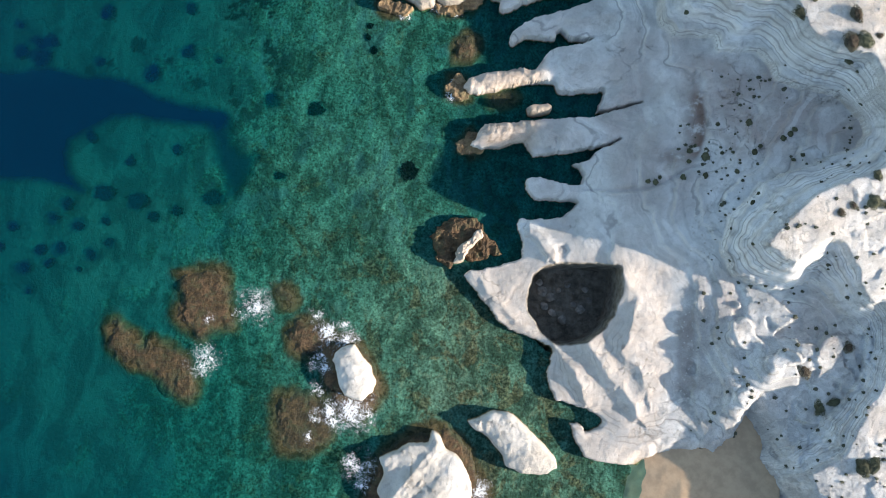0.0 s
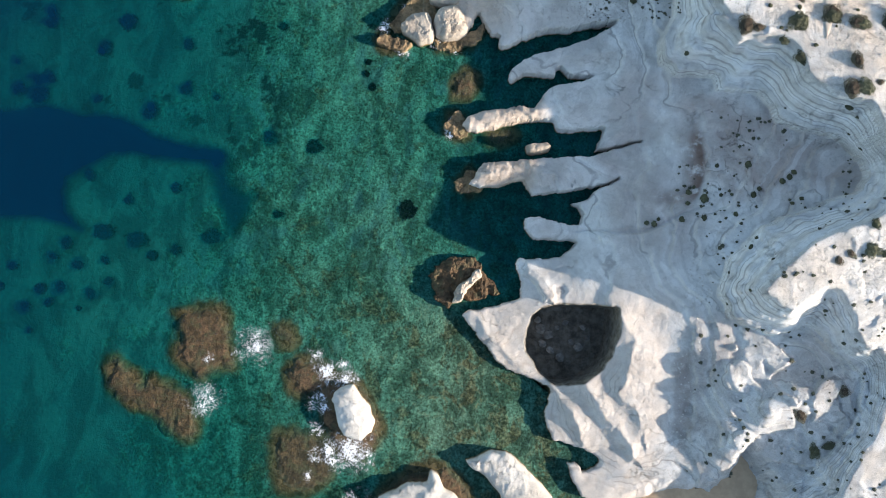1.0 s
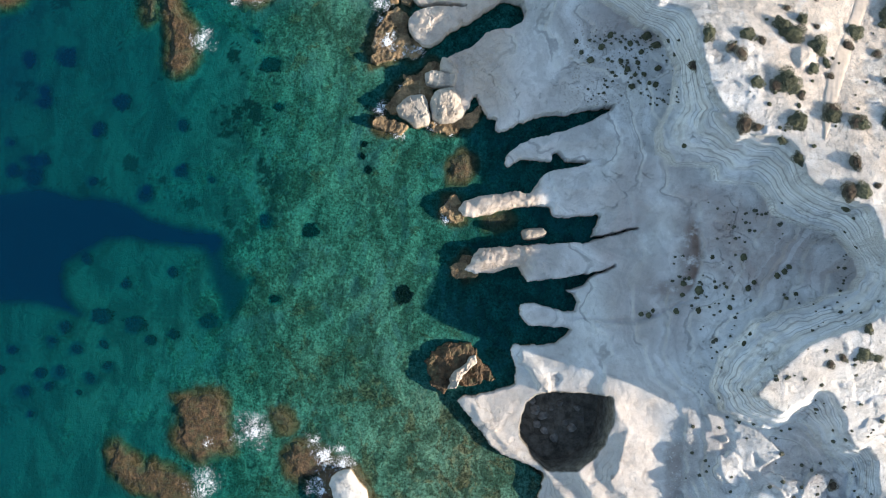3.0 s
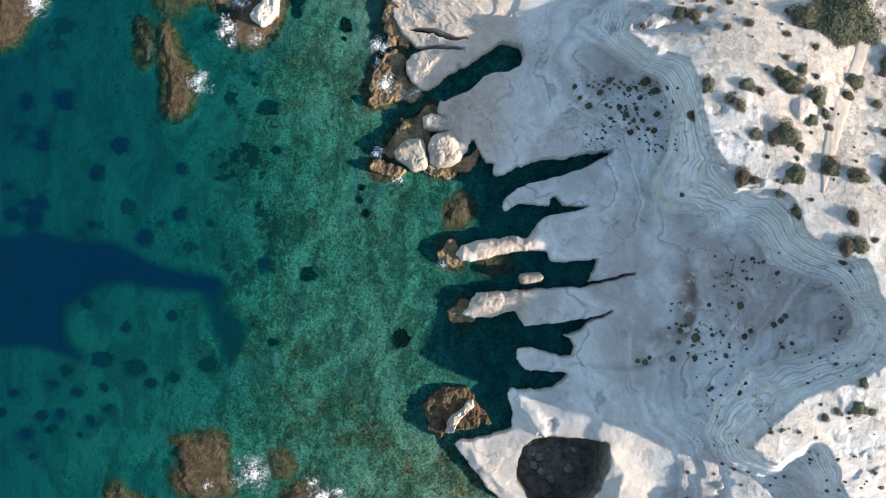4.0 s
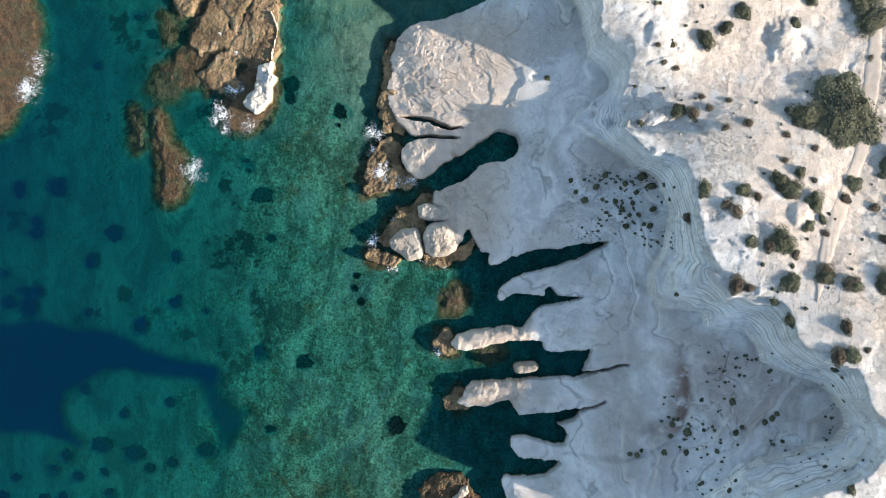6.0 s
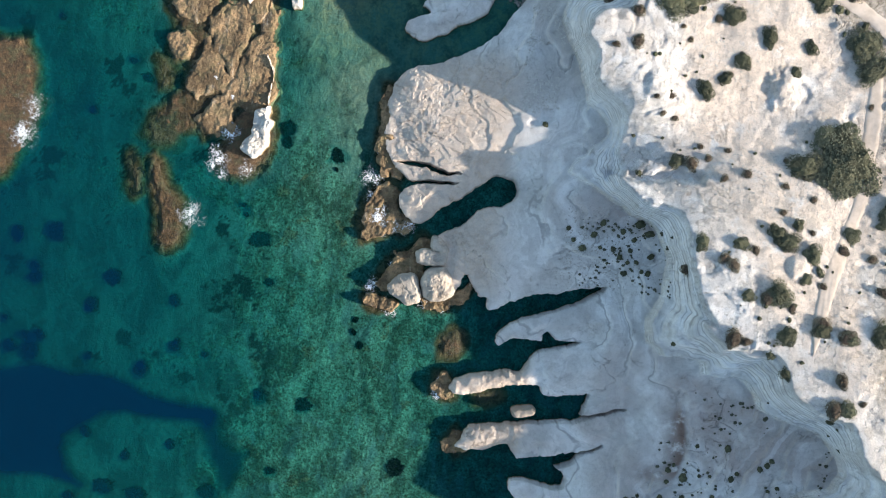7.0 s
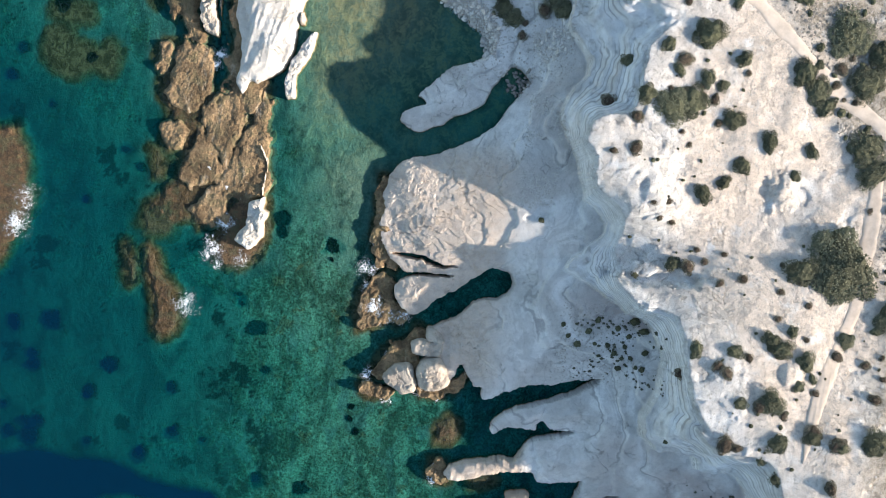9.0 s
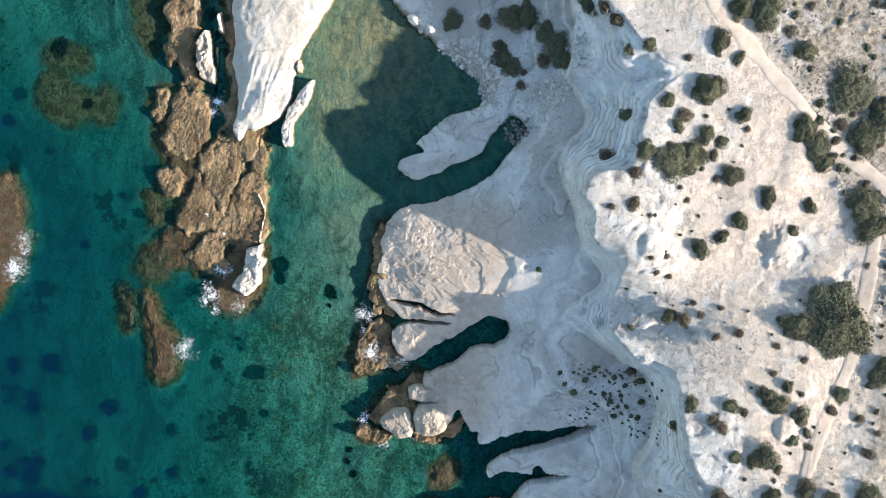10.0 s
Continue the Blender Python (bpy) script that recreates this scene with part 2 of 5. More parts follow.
def foam_lace():
    s = Shader("sea_foam", 0.7)
    s.feed(s.bsdf.inputs["Base Color"], (0.86, 0.88, 0.9, 1.0))
    thick = s.attribute("thick")
    edge = s.node("ShaderNodeTexVoronoi", Scale=4.6)
    edge.feature = "DISTANCE_TO_EDGE"
    shift = s.node("ShaderNodeTexNoise", Vector=s.where, Scale=2.2, Detail=6.0, Roughness=0.7)
    push = s.node("ShaderNodeVectorMath")
    push.operation = "MULTIPLY_ADD"
    s.feed(push.inputs[0], shift.outputs["Color"])
    push.inputs[1].default_value = (0.9, 0.9, 0.0)
    s.feed(push.inputs[2], s.where)
    s.feed(edge.inputs["Vector"], push.outputs[0])
    froth = s.math("SUBTRACT", s.math("MULTIPLY", thick, 0.14), edge.outputs["Distance"])
    froth = s.math("ADD", froth, s.math("MULTIPLY", s.math("SUBTRACT", s.noise(3.0, 9, 0.75), 0.54), 0.3))
    froth = s.math("ADD", froth, s.band(thick, 0.75, 1.0, 0.0, 0.14))
    clear = s.node("ShaderNodeBsdfTransparent").outputs[0]
    both = s.node("ShaderNodeMixShader")
    for i, v in enumerate((s.band(froth, 0.0, 0.07, 0.0, 0.92), clear, s.bsdf.outputs[0])):
        s.feed(both.inputs[i], v)
    s.feed(s.out.inputs["Surface"], both.outputs[0])
    return s.material


def plain(name, a, b, scale, rough=0.9, relief=0.5, by_island=False):
    s = Shader(name, rough)
    colour = s.mix(s.band(s.noise(scale, 6, 0.65), 0.35, 0.68), a, b)
    if by_island:
        colour = s.mix(s.island(), colour, tuple(1.05 * c for c in b))
    vary = s.node("ShaderNodeHueSaturation", Value=s.band(s.random(), 0, 1, 0.75, 1.2), Color=colour)
    return s.done(vary.outputs[0], s.noise(scale * 3, 6), relief, 0.04)


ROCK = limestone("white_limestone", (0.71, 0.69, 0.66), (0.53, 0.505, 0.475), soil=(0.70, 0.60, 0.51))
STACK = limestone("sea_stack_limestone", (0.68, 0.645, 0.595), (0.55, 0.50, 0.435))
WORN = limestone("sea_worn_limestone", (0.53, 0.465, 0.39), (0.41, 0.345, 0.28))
REEF = reef_stone("weedy_reef_rock", (0.055, 0.036, 0.019), (0.13, 0.077, 0.038))
PLATFORM = reef_stone("ochre_wave_cut_rock", (0.115, 0.078, 0.042), (0.38, 0.255, 0.14), 0.45)
SEABED = seabed_stuff()
WATER = sea_water()
FOAM = foam_lace()
WEED = plain("seagrass", (0.006, 0.014, 0.012), (0.02, 0.03, 0.018), 3.0)
LEAF = plain("bush_leaves", (0.082, 0.09, 0.058), (0.15, 0.153, 0.10), 5.0, by_island=True)
LEAF_DRY = plain("dry_bush_leaves", (0.10, 0.09, 0.065), (0.20, 0.18, 0.13), 5.0, by_island=True)
SHRUB_LEAF = plain("dark_shrub_leaves", (0.045, 0.05, 0.036), (0.085, 0.085, 0.06), 5.0, by_island=True)
TWIG = plain("twigs", (0.09, 0.065, 0.045), (0.05, 0.035, 0.025), 6.0)
STONE = plain("loose_limestone", (0.62, 0.59, 0.54), (0.46, 0.42, 0.37), 4.0)
SAND = plain("beach_sand", (0.52, 0.375, 0.245), (0.42, 0.30, 0.195), 1.2, relief=0.2)
EARTH = plain("trodden_earth", (0.60, 0.505, 0.42), (0.48, 0.40, 0.325), 1.1, relief=0.2)
PEBBLE = plain("dark_pebbles", (0.2, 0.185, 0.165), (0.36, 0.33, 0.29), 3.0)


# ---- numbers over the plan ----
def lattice(ix, iy, seed):
    h = (ix.astype(np.int64) * 374761393 + iy.astype(np.int64) * 668265263 + seed * 974634777) & 0xFFFFFFFF
    h = ((h ^ (h >> 13)) * 1274126177) & 0xFFFFFFFF
    return ((h ^ (h >> 16)) & 0xFFFFFF) / float(0xFFFFFF)


def rough(x, y, size, seed=0, octaves=4, gain=0.5, ridge=False):
    """Fractal value noise from about -1 to 1; with ridge, sharp crests near 1."""
    total, weight, norm = 0.0, 1.0, 0.0
    for o in range(octaves):
        u, v = x / size + 17.3 * o, y / size - 9.1 * o
        iu, iv = np.floor(u), np.floor(v)
        fu, fv = u - iu, v - iv
        fu, fv = fu * fu * fu * (fu * (6 * fu - 15) + 10), fv * fv * fv * (fv * (6 * fv - 15) + 10)
        n = [lattice(iu + a, iv + b, seed + o) for a in (0, 1) for b in (0, 1)]
        val = 2 * ((n[0] * (1 - fv) + n[1] * fv) * (1 - fu) + (n[2] * (1 - fv) + n[3] * fv) * fu) - 1
        total = total + weight * (1 - 2 * np.abs(val) if ridge else val)
        norm += weight
        weight, size = weight * gain, size / 2.03
    return total / norm


def smooth(x, low, high):
    f = np.clip((x - low) / (high - low), 0, 1)
    return f * f * (3 - 2 * f)


def edge_distance(x, y, outline):
    """Metres to the outline, more than 0 inside it."""
    p = np.asarray(outline, float)
    best, inside = np.full(np.shape(x), 1e9), np.zeros(np.shape(x), bool)
    for (ax, ay), (bx, by) in zip(p, np.roll(p, -1, 0)):
        dx, dy = bx - ax, by - ay
        f = np.clip(((x - ax) * dx + (y - ay) * dy) / (dx * dx + dy * dy + 1e-9), 0, 1)
        np.minimum(best, (x - ax - f * dx) ** 2 + (y - ay - f * dy) ** 2, out=best)
        if dy:
            inside ^= ((ay > y) != (by > y)) & (x < dx * (y - ay) / dy + ax)
    return np.where(inside, 1, -1) * np.sqrt(best)


def curved(outline, rounds=1):
    """The outline with its corners cut."""
    p = np.asarray(outline, float)
    for _ in range(rounds):
        q = np.roll(p, -1, 0)
        p = np.stack([0.87 * p + 0.13 * q, 0.13 * p + 0.87 * q], 1).reshape(-1, 2)
    return p


def surface_through(spots):
    """A smooth surface through spots (x, y, value), as a function of x and y."""
    s = np.asarray(spots, float)
    r = np.hypot(s[:, None, 0] - s[None, :, 0], s[:, None, 1] - s[None, :, 1])
    n = len(s)
    a = np.zeros((n + 1, n + 1))
    a[:n, :n], a[:n, n], a[n, :n] = r + 0.0 * np.eye(n), 1, 1
    w = np.linalg.solve(a, np.r_[s[:, 2], 0])

    def value(x, y):
        total = np.full(np.shape(x), w[n])
        for (px, py, _), k in zip(s, w):
            total = total + k * np.sqrt((x - px) ** 2 + (y - py) ** 2 + 1.0)
        return total

    return value


# ---- the plan ----
COAST_SOUTH = [(18.6, -20.4), (19.5, -17.4), (19.9, -14.9), (19.2, -13.4), (17.9, -13.5), (16.3, -13.2), (15.1, -12.3), (14.2, -10.8), (13.8, -9.8), (14.7, -9.6), (15.4, -10.4), (16.2, -9.8), (16.5, -9.4), (15.3, -8.7), (13.7, -8.5), (12.5, -8.2), (11.9, -7.3), (11.6, -6.2), (11.8, -5.1), (11.9, -4.1), (11, -3.7), (8.4, -3.1), (7.2, -2.2), (6.2, -1.1), (4.7, 0.3), (4.1, 1.2), (4.8, 1.7), (6.3, 2.1), (7.9, 2.7), (8.8, 3.1), (8.7, 4.5), (8.2, 5.8), (8.4, 6.5), (10.1, 6.5), (12, 6.9), (12.6, 7.6), (13, 8.1), (11.4, 8.2), (9.5, 8), (8.9, 8.5), (8.5, 9.3), (8.6, 9.9)]
COAST_FINGERS = [(9.6, 10.1), (11, 9.9), (12.3, 9.6), (13.3, 9.8), (13.4, 10.4), (13, 11.1), (12.2, 11.4), (13, 11.7), (13.8, 12), (14.3, 12.8), (16.2, 14), (14.3, 13), (12.5, 12.5), (10.8, 12.1), (9.1, 11.7), (8.5, 12.2), (8.2, 12.9), (7, 12.6), (5.9, 12.1), (4.5, 11.9), (3.4, 12.1), (4.1, 13.4), (4.8, 14.2), (6.4, 14.5), (8.7, 14.9), (11.3, 15.3), (13.6, 15.6), (15.3, 16.3), (17.9, 17.3), (16, 16.5), (13.9, 16), (14.2, 16.8), (14.5, 18), (13.5, 17.9), (11.6, 17.4), (10.6, 17.5), (10.2, 18.3), (8.7, 18.2), (7.9, 18.1), (6.3, 17.5), (4, 16.6), (2.9, 16.6), (2.4, 17.3), (2.9, 18.2), (4.8, 18.8), (7.6, 19.4), (8.4, 19.2), (9, 20), (9.2, 20.8)]
COAST_MIDDLE = [(10.3, 21.5), (13.4, 22.5), (11.3, 22.3), (10.3, 23.1), (10, 22.2), (8.3, 22.1), (7.4, 22.1), (6.4, 21.2), (6, 21.5), (6.1, 22.4), (7.1, 23.5), (9.2, 24.3), (11.1, 25), (12.9, 26), (14.9, 27.4), (13.7, 27.2), (12.3, 26.8), (10.9, 26.4), (9, 26), (7.2, 25.2), (5.4, 24.2), (4.8, 24.4), (5, 25.2), (4.2, 25.3), (3.7, 26.1), (3, 27.1), (2.6, 26.3), (2.1, 24.9), (1.4, 26.2), (0.2, 28.2), (1, 29.3), (-0.2, 29.8)]
COAST_NORTH = [(-0.2, 29.9), (0.8, 30.7), (2.2, 31.3), (3.3, 32.6), (4.2, 33.2), (5.4, 33.2), (6.4, 34.1), (6.5, 34.8), (6.2, 35.4), (4.7, 35.7), (4.6, 35.6), (3.7, 35.1), (3.1, 34.4), (1.7, 33.4), (0.4, 32.4), (-1.1, 30.9), (-2.1, 31), (-2.8, 31.4), (-3.4, 32.4), (-3.5, 33.4), (-2.4, 34.3), (-3.2, 34.9), (-4.2, 35.5), (-4.9, 36.6), (-5.3, 38), (-5, 39.4), (-5.3, 40.8), (-4.9, 42.3), (-4.4, 43.5), (-3.3, 44.2), (-1.5, 44.6), (0.3, 45.4), (2, 46.3), (3.3, 47.4), (4, 48.4), (4.5, 49.3), (5.4, 50.7), (5.8, 51.5), (5.3, 52.1), (4.4, 52.3), (3.7, 51.5)]
COAST_BAY = [(3, 50.7), (2.6, 49.7), (2.2, 48.8), (1.3, 48.3), (0, 47.7), (-0.8, 47.1), (-1.9, 46.4), (-2.8, 46.1), (-3.8, 46.5), (-4.5, 46.9), (-4.3, 47.8), (-3.3, 48.4), (-2.4, 48.7), (-3.3, 49.1), (-2.7, 49.9), (-1.5, 51.1), (-0.7, 52.1), (0.3, 52.8), (0.6, 53.3), (-0.1, 53.7), (-1.8, 54.6), (-3.5, 55.6), (-4.8, 56.3), (-6, 57.1), (-7.1, 58.2), (-8.6, 58.9), (-10.5, 59.6), (-11.2, 60.4), (-12.5, 62.2), (-13, 65.1)]
RIM_NORTH = [(6, 65.5), (8.1, 62.6), (9.6, 60.8), (11.7, 58.9), (13.8, 57.3), (16.3, 56.4), (14.6, 55), (13.6, 53.7), (13.4, 51.7), (13.1, 49.3), (11.4, 48.6), (10.2, 48.1), (9.9, 46.7), (11.2, 45.4), (11.1, 43.2), (13.4, 42.1), (14.1, 40.5), (14, 38.5), (14.4, 37.2), (14, 36), (15.6, 34.8), (18.6, 34.2), (19.3, 32.5), (19.5, 30.2), (20.6, 27.5), (22.1, 25.5)]
RIM_SOUTH = [(20.9, 25.7), (22.7, 24.3), (26.2, 24.2), (27.2, 22.9), (27.8, 21.4), (29.6, 20.3), (32.2, 19.7), (33.3, 17.3), (35.2, 15.6), (35.7, 14.3), (34.3, 12.2), (32.7, 10.8), (30.6, 9.9), (29.2, 9.3), (28.2, 8), (26.7, 6.7), (25.5, 5), (28.2, 4.1), (30.2, 6.2), (31.5, 6.1), (32.4, 4.5), (33.4, 2.4), (34.2, 1.7), (34.9, 2.2), (36, 1), (36.7, -1.4), (36.2, -4.4), (34.7, -7.4), (33.4, -10), (31.4, -11.4), (29.8, -12.9), (28.2, -15.2), (27, -24), (26.5, -60)]
PIT = [(9.8, 1.5), (10.5, 2.2), (11.8, 2.7), (14.1, 2.9), (16.6, 3.2), (16.9, 1.8), (16.9, 0.4), (16.2, -1.2), (15.4, -2.5), (14.1, -3.4), (12.1, -3.7), (10.9, -2.7), (10.3, -1.6), (9.7, -1), (9.7, 0.4)]
COAST = COAST_SOUTH + COAST_FINGERS + COAST_MIDDLE + COAST_NORTH + COAST_BAY + [(-4, 90), (90, 90), (90, -60), (14, -60)]
RIM = RIM_NORTH + RIM_SOUTH + [(90, -60), (90, 90), (3, 90)]

SHELF_HEIGHTS = [
    (22.8, 12.7, 2.7), (24.9, 8.4, 3.6), (17.6, 17.2, 1.9), (28.2, 14.4, 3.9), (25.5, 15.3, 3.3), (14.5, 27.3, 2.0),
    (7.8, 41.6, 1.7), (6.4, 35.8, 1.8), (11.0, 4.2, 1.0), (16.5, 1.5, 1.7), (21.5, 0.2, 1.7), (19.0, 2.5, 1.6), (25.9, 2.3, 2.8),
    (19.2, -5.1, 1.4), (24.0, -3.8, 1.55), (10.9, 33.4, 2.4), (12.1, 30.5, 2.4), (21.5, 21.0, 2.7), (21.6, 14.2, 2.4),
    (19.9, 7.3, 3.0), (8.9, 51.6, 2.3), (1.7, 51.9, 1.1), (6.6, 54.6, 1.3), (3.8, 17.6, 0.9), (32.0, 14.0, 4.6),
]
SOUTH_HEIGHTS = [
    (30.4, -3.2, 2.9), (33.5, -5.0, 3.2), (40.0, -7.0, 3.6), (38.0, -14.0, 3.0), (41.0, 0.0, 4.4), (27.0, -7.0, 2.2), (25.0, -11.0, 1.4), (21.0, -13.5, 0.5),
    (30.0, -16.0, 2.2), (20.5, -20.0, 0.4), (14.5, -10.8, 0.55), (16.5, -4.0, 1.15), (7.0, 0.0, 0.6), (12.3, -5.6, 0.4), (8.6, -2.4, 0.3), (36.0, 3.0, 4.6), (60.0, -10.0, 6.0), (40.0, -40.0, 5.0),
    (0.0, 40.0, 1.05), (-2.0, 33.0, 1.0), (2.0, 27.5, 0.9), (3.0, 60.0, 0.6), (0.0, 75.0, 1.0), (8.0, 62.0, 2.4),
]
PLATEAU_HEIGHTS = [
    (33.2, 10.9, 7.5), (19.8, 32.8, 6.4), (25.5, 33.1, 6.4), (31.8, 34.0, 5.2), (30.8, 22.9, 7.8), (17.3, 44.0, 4.8), (20.0, 43.9, 4.8),
    (30.8, 39.7, 4.8), (24.6, 48.6, 4.8), (14.5, 34.7, 5.6), (29.0, 33.1, 6.1), (26.1, 4.7, 7.0), (34.1, 1.7, 5.8), (30.6, 10.1, 7.4),
    (9.9, 46.8, 5.7), (11.2, 43.8, 5.6), (33.2, 17.8, 8.25), (14.2, 51.7, 5.6), (20.1, 56.0, 5.2), (13.8, 38.2, 3.4), (14.2, 39.7, 3.15), (17, 39.4, 3.9), (20, 39, 4.5), (14.4, 41.7, 5.9), (16.2, 42.4, 5.9), (24.0, 42.4, 4.4), (21.8, 25.1, 7.0), (28.1, 46.4, 4.4),
    (32.6, 23.7, 7.9), (33.7, 41.2, 4.4), (16.8, 46.9, 5.6), (11.2, 42.0, 4.3), (45.0, 10.0, 7.8), (45.0, 45.0, 5.4), (70.0, 30.0, 7.5), (10.0, 62.0, 5.4), (36.5, -4.0, 4.7), (34.0, -9.5, 4.3), (29.5, -14.0, 2.3), (28.0, -20.0, 2.0), (45.0, -12.0, 4.8), (36.5, 0.0, 5.0),
]
# clefts and shaded bay: true depth plus extra, the tint carrying their shade
SEA_DEPTHS = [
    (-2, 10, -1.3), (-2, 22, -1.4), (-6, 30, -0.95), (-8, 40, -0.42), (-9, 50, -0.3), (-4, 56, -0.2), (-9, 57, -0.25), (0, 46, -0.8), (-4.5, 48.5, -0.7), (-2.5, 51.5, -0.6), (-12, 10, -1.8), (-12, 22, -2.0), (-20, 20, -2.6),
    (-28, 22, -3.0), (-35, 20, -3.2), (-36, 9, -3.4), (-26, 12, -3.0), (-20, 9, -2.6), (-28, 4, -2.6), (-36, 0, -3.2), (-28, -6, -2.6),
    (-20, -12, -2.4), (-10, -14, -2.2), (-12, -4, -1.6), (5, -2, -0.28), (4, -8, -0.42), (8, -13, -0.35), (-22, 32, -2.6), (-32, 34, -3.4),
]
SEA_DEPTHS += [(-30, 46, -2.6), (-36, 56, -2.2), (-27, 56, -1.6), (-14, 44, -1.6), (-70, 0, -8.0), (-70, 50, -7.0), (-40, -40, -5.0), (7, 8, -2.3), (12, 9, -2.5), (9, 14, -2.3), (8, 20, -2.2), (9, 24, -2.2), (4, 25, -1.9), (2, 31, -2.0), (1, 46, -0.8), (3, 49, -0.9), (2, 3, -0.9)]
shelf_at, plateau_at = surface_through(SHELF_HEIGHTS + SOUTH_HEIGHTS), surface_through(PLATEAU_HEIGHTS)
depth_at = surface_through(SEA_DEPTHS)
coast_line, rim_line, pit_line = curved(COAST), curved(RIM), curved(PIT)
COAST_LOW = 0.6
FOOT_NORTH = [(5, 65), (8.1, 60.5), (7.9, 55.4), (10, 53.4), (9.8, 51.7), (8.7, 50.2), (8.2, 48.4), (9.1, 47.1), (10.3, 45), (11.1, 42.4), (11.9, 42), (12.9, 40.5), (12.8, 39.6), (11.7, 38.7), (10.9, 37.9), (9.9, 36.5), (11.1, 35.8), (12.5, 35.4), (13.8, 34.5), (15, 33.9), (16.9, 33.2), (18.1, 31.7), (18.9, 30), (18.9, 28.6), (18.6, 26.9), (18.2, 25.9), (18, 24.7), (18.2, 23.4), (19.3, 22.4), (20.7, 22.3), (22.1, 22.5)]
FOOT_SOUTH = [(22.7, 21.2), (24.3, 21.2), (26.1, 21.1), (26.9, 20.2), (27.3, 19.1), (28.5, 18.2), (30.1, 18), (32, 17.6), (33.4, 16.5), (33.8, 15.3), (33.2, 13.6), (31.2, 12.7), (29.4, 11.8), (27.7, 10.9), (26.4, 10.3), (25.6, 9.2), (24.2, 7.8), (23.7, 5.5), (25, 3), (28, 2), (31, 3), (33.2, 0.6), (34.9, -0.8), (35.2, -3.3), (33.5, -6), (31.7, -8.7), (29.6, -10.6), (27.9, -12.9), (26.6, -15.9), (25, -24), (24.5, -60)]
foot_line = curved(FOOT_NORTH + FOOT_SOUTH + [(90, -60), (90, 90), (-2, 90)])
FLAT = [(20.2, 19.9), (21.2, 20.7), (22.8, 20.7), (26.5, 20.9), (27.6, 18.8), (28.8, 18.0), (31.9, 17.7), (34.6, 16.4), (34.6, 14.3), (31.5, 13.0), (28.8, 12.3), (26.4, 12.9), (24.9, 12.3), (23.7, 14.3), (21.9, 14.1), (22.1, 16.8)]
# sharp crests on the southern rock: line, height, run to the seaward and to the landward side
CRESTS = [
    ([(14.3, -3.2), (15.5, -4.7), (16.8, -6.1), (18, -7.5), (19, -8.7)], 0.34, 0.8, 1.8),
    ([(12.2, -4.1), (13.4, -5.6), (14.4, -7), (15, -8.1)], 0.3, 0.8, 1.4),
    ([(17, 2), (18.2, 0.6), (18, -1.7), (17.4, -3.6), (18.9, -5.2), (19.4, -6.5)], 0.32, 1.4, 2.8),
    ([(4.8, 1.5), (6.5, -0.2), (8.1, -1.8), (9.6, -3)], 0.2, 0.5, 1.1),
    ([(22.9, 0.4), (23.1, -2.1), (23.4, -4), (23.2, -6.1), (23.6, -7.6)], 0.16, 0.2, 3.0),
    ([(9.3, 5), (10.3, 4.2), (11.2, 3.3)], 0.4, 0.5, 1.2),
]
# mounds on the cliff top: x, y, seaward run, landward run, height
MOUNDS = [(25.4, 44.6, 1.0, 2.6, 0.6), (15.6, 43.8, 1.2, 2.2, 0.25), (27.2, 31.0, 0.9, 1.6, 0.25)]
KNOLLS = [(26.2, -6.4, 1.7, 1.0), (25.3, -4.0, 1.1, 0.6), (25.2, -1.8, 0.9, 0.5), (28.2, -3.8, 1.3, 0.9), (30.6, -2.7, 1.6, 0.9), (33.0, 2.3, 1.2, 0.5)]
CARVED = []
CARVED.append(([(18.5, -13.7), (19.8, -12.3), (20.9, -11.5), (23.1, -10.9), (25.2, -10.5), (26.8, -9.3), (27.9, -7.2), (29.2, -8.7), (30, -11.2), (31.8, -13.7), (30.8, -18), (18.5, -19.2)], -0.4, 2.4, 9.0))
CARVED.append(([(-3.9, 34.3), (-2.7, 34.5), (-1.1, 34.7), (0.8, 34.8), (1.3, 34.8), (0.6, 34.6), (-1.3, 34.4), (-2.7, 34.2), (-3.6, 33.9)], -0.3, 0.12, 9.0))
CARVED.append(([(-4.2, 36), (-2.9, 36.1), (-1, 36.1), (-0.3, 35.8), (1.5, 35.5), (-0.3, 35.4), (-1.2, 35.8), (-2.9, 35.8)], -0.3, 0.12, 9.0))
CARVED.append(([(12.5, 9.2), (15.3, 9.3), (18.1, 9.7), (20.8, 10.9), (22.3, 11.9), (20.8, 10.6), (18.1, 9.3), (15.4, 8.9)], 0.0, 0.3, 0.22))
CARVED.append(([(13.2, 36.8), (15, 36.6), (17.1, 37.2), (20.3, 37.2), (20.3, 36.6), (17.2, 36.4), (15, 36), (13.2, 36.2)], -9.0, 0.5, 0.45))


TRACK = [(15.3, 63.2), (18, 60.7), (20.7, 58.6), (22.7, 56.8), (24.9, 55.2), (27.5, 53), (30.3, 51.4), (32.7, 50), (35.3, 48.1)]
SIDE_TRACK = [(32.4, 49.9), (32.8, 46.1), (33, 41.7), (32.5, 36.2), (30.7, 31.8), (29.5, 28.4), (28.9, 24.3)]


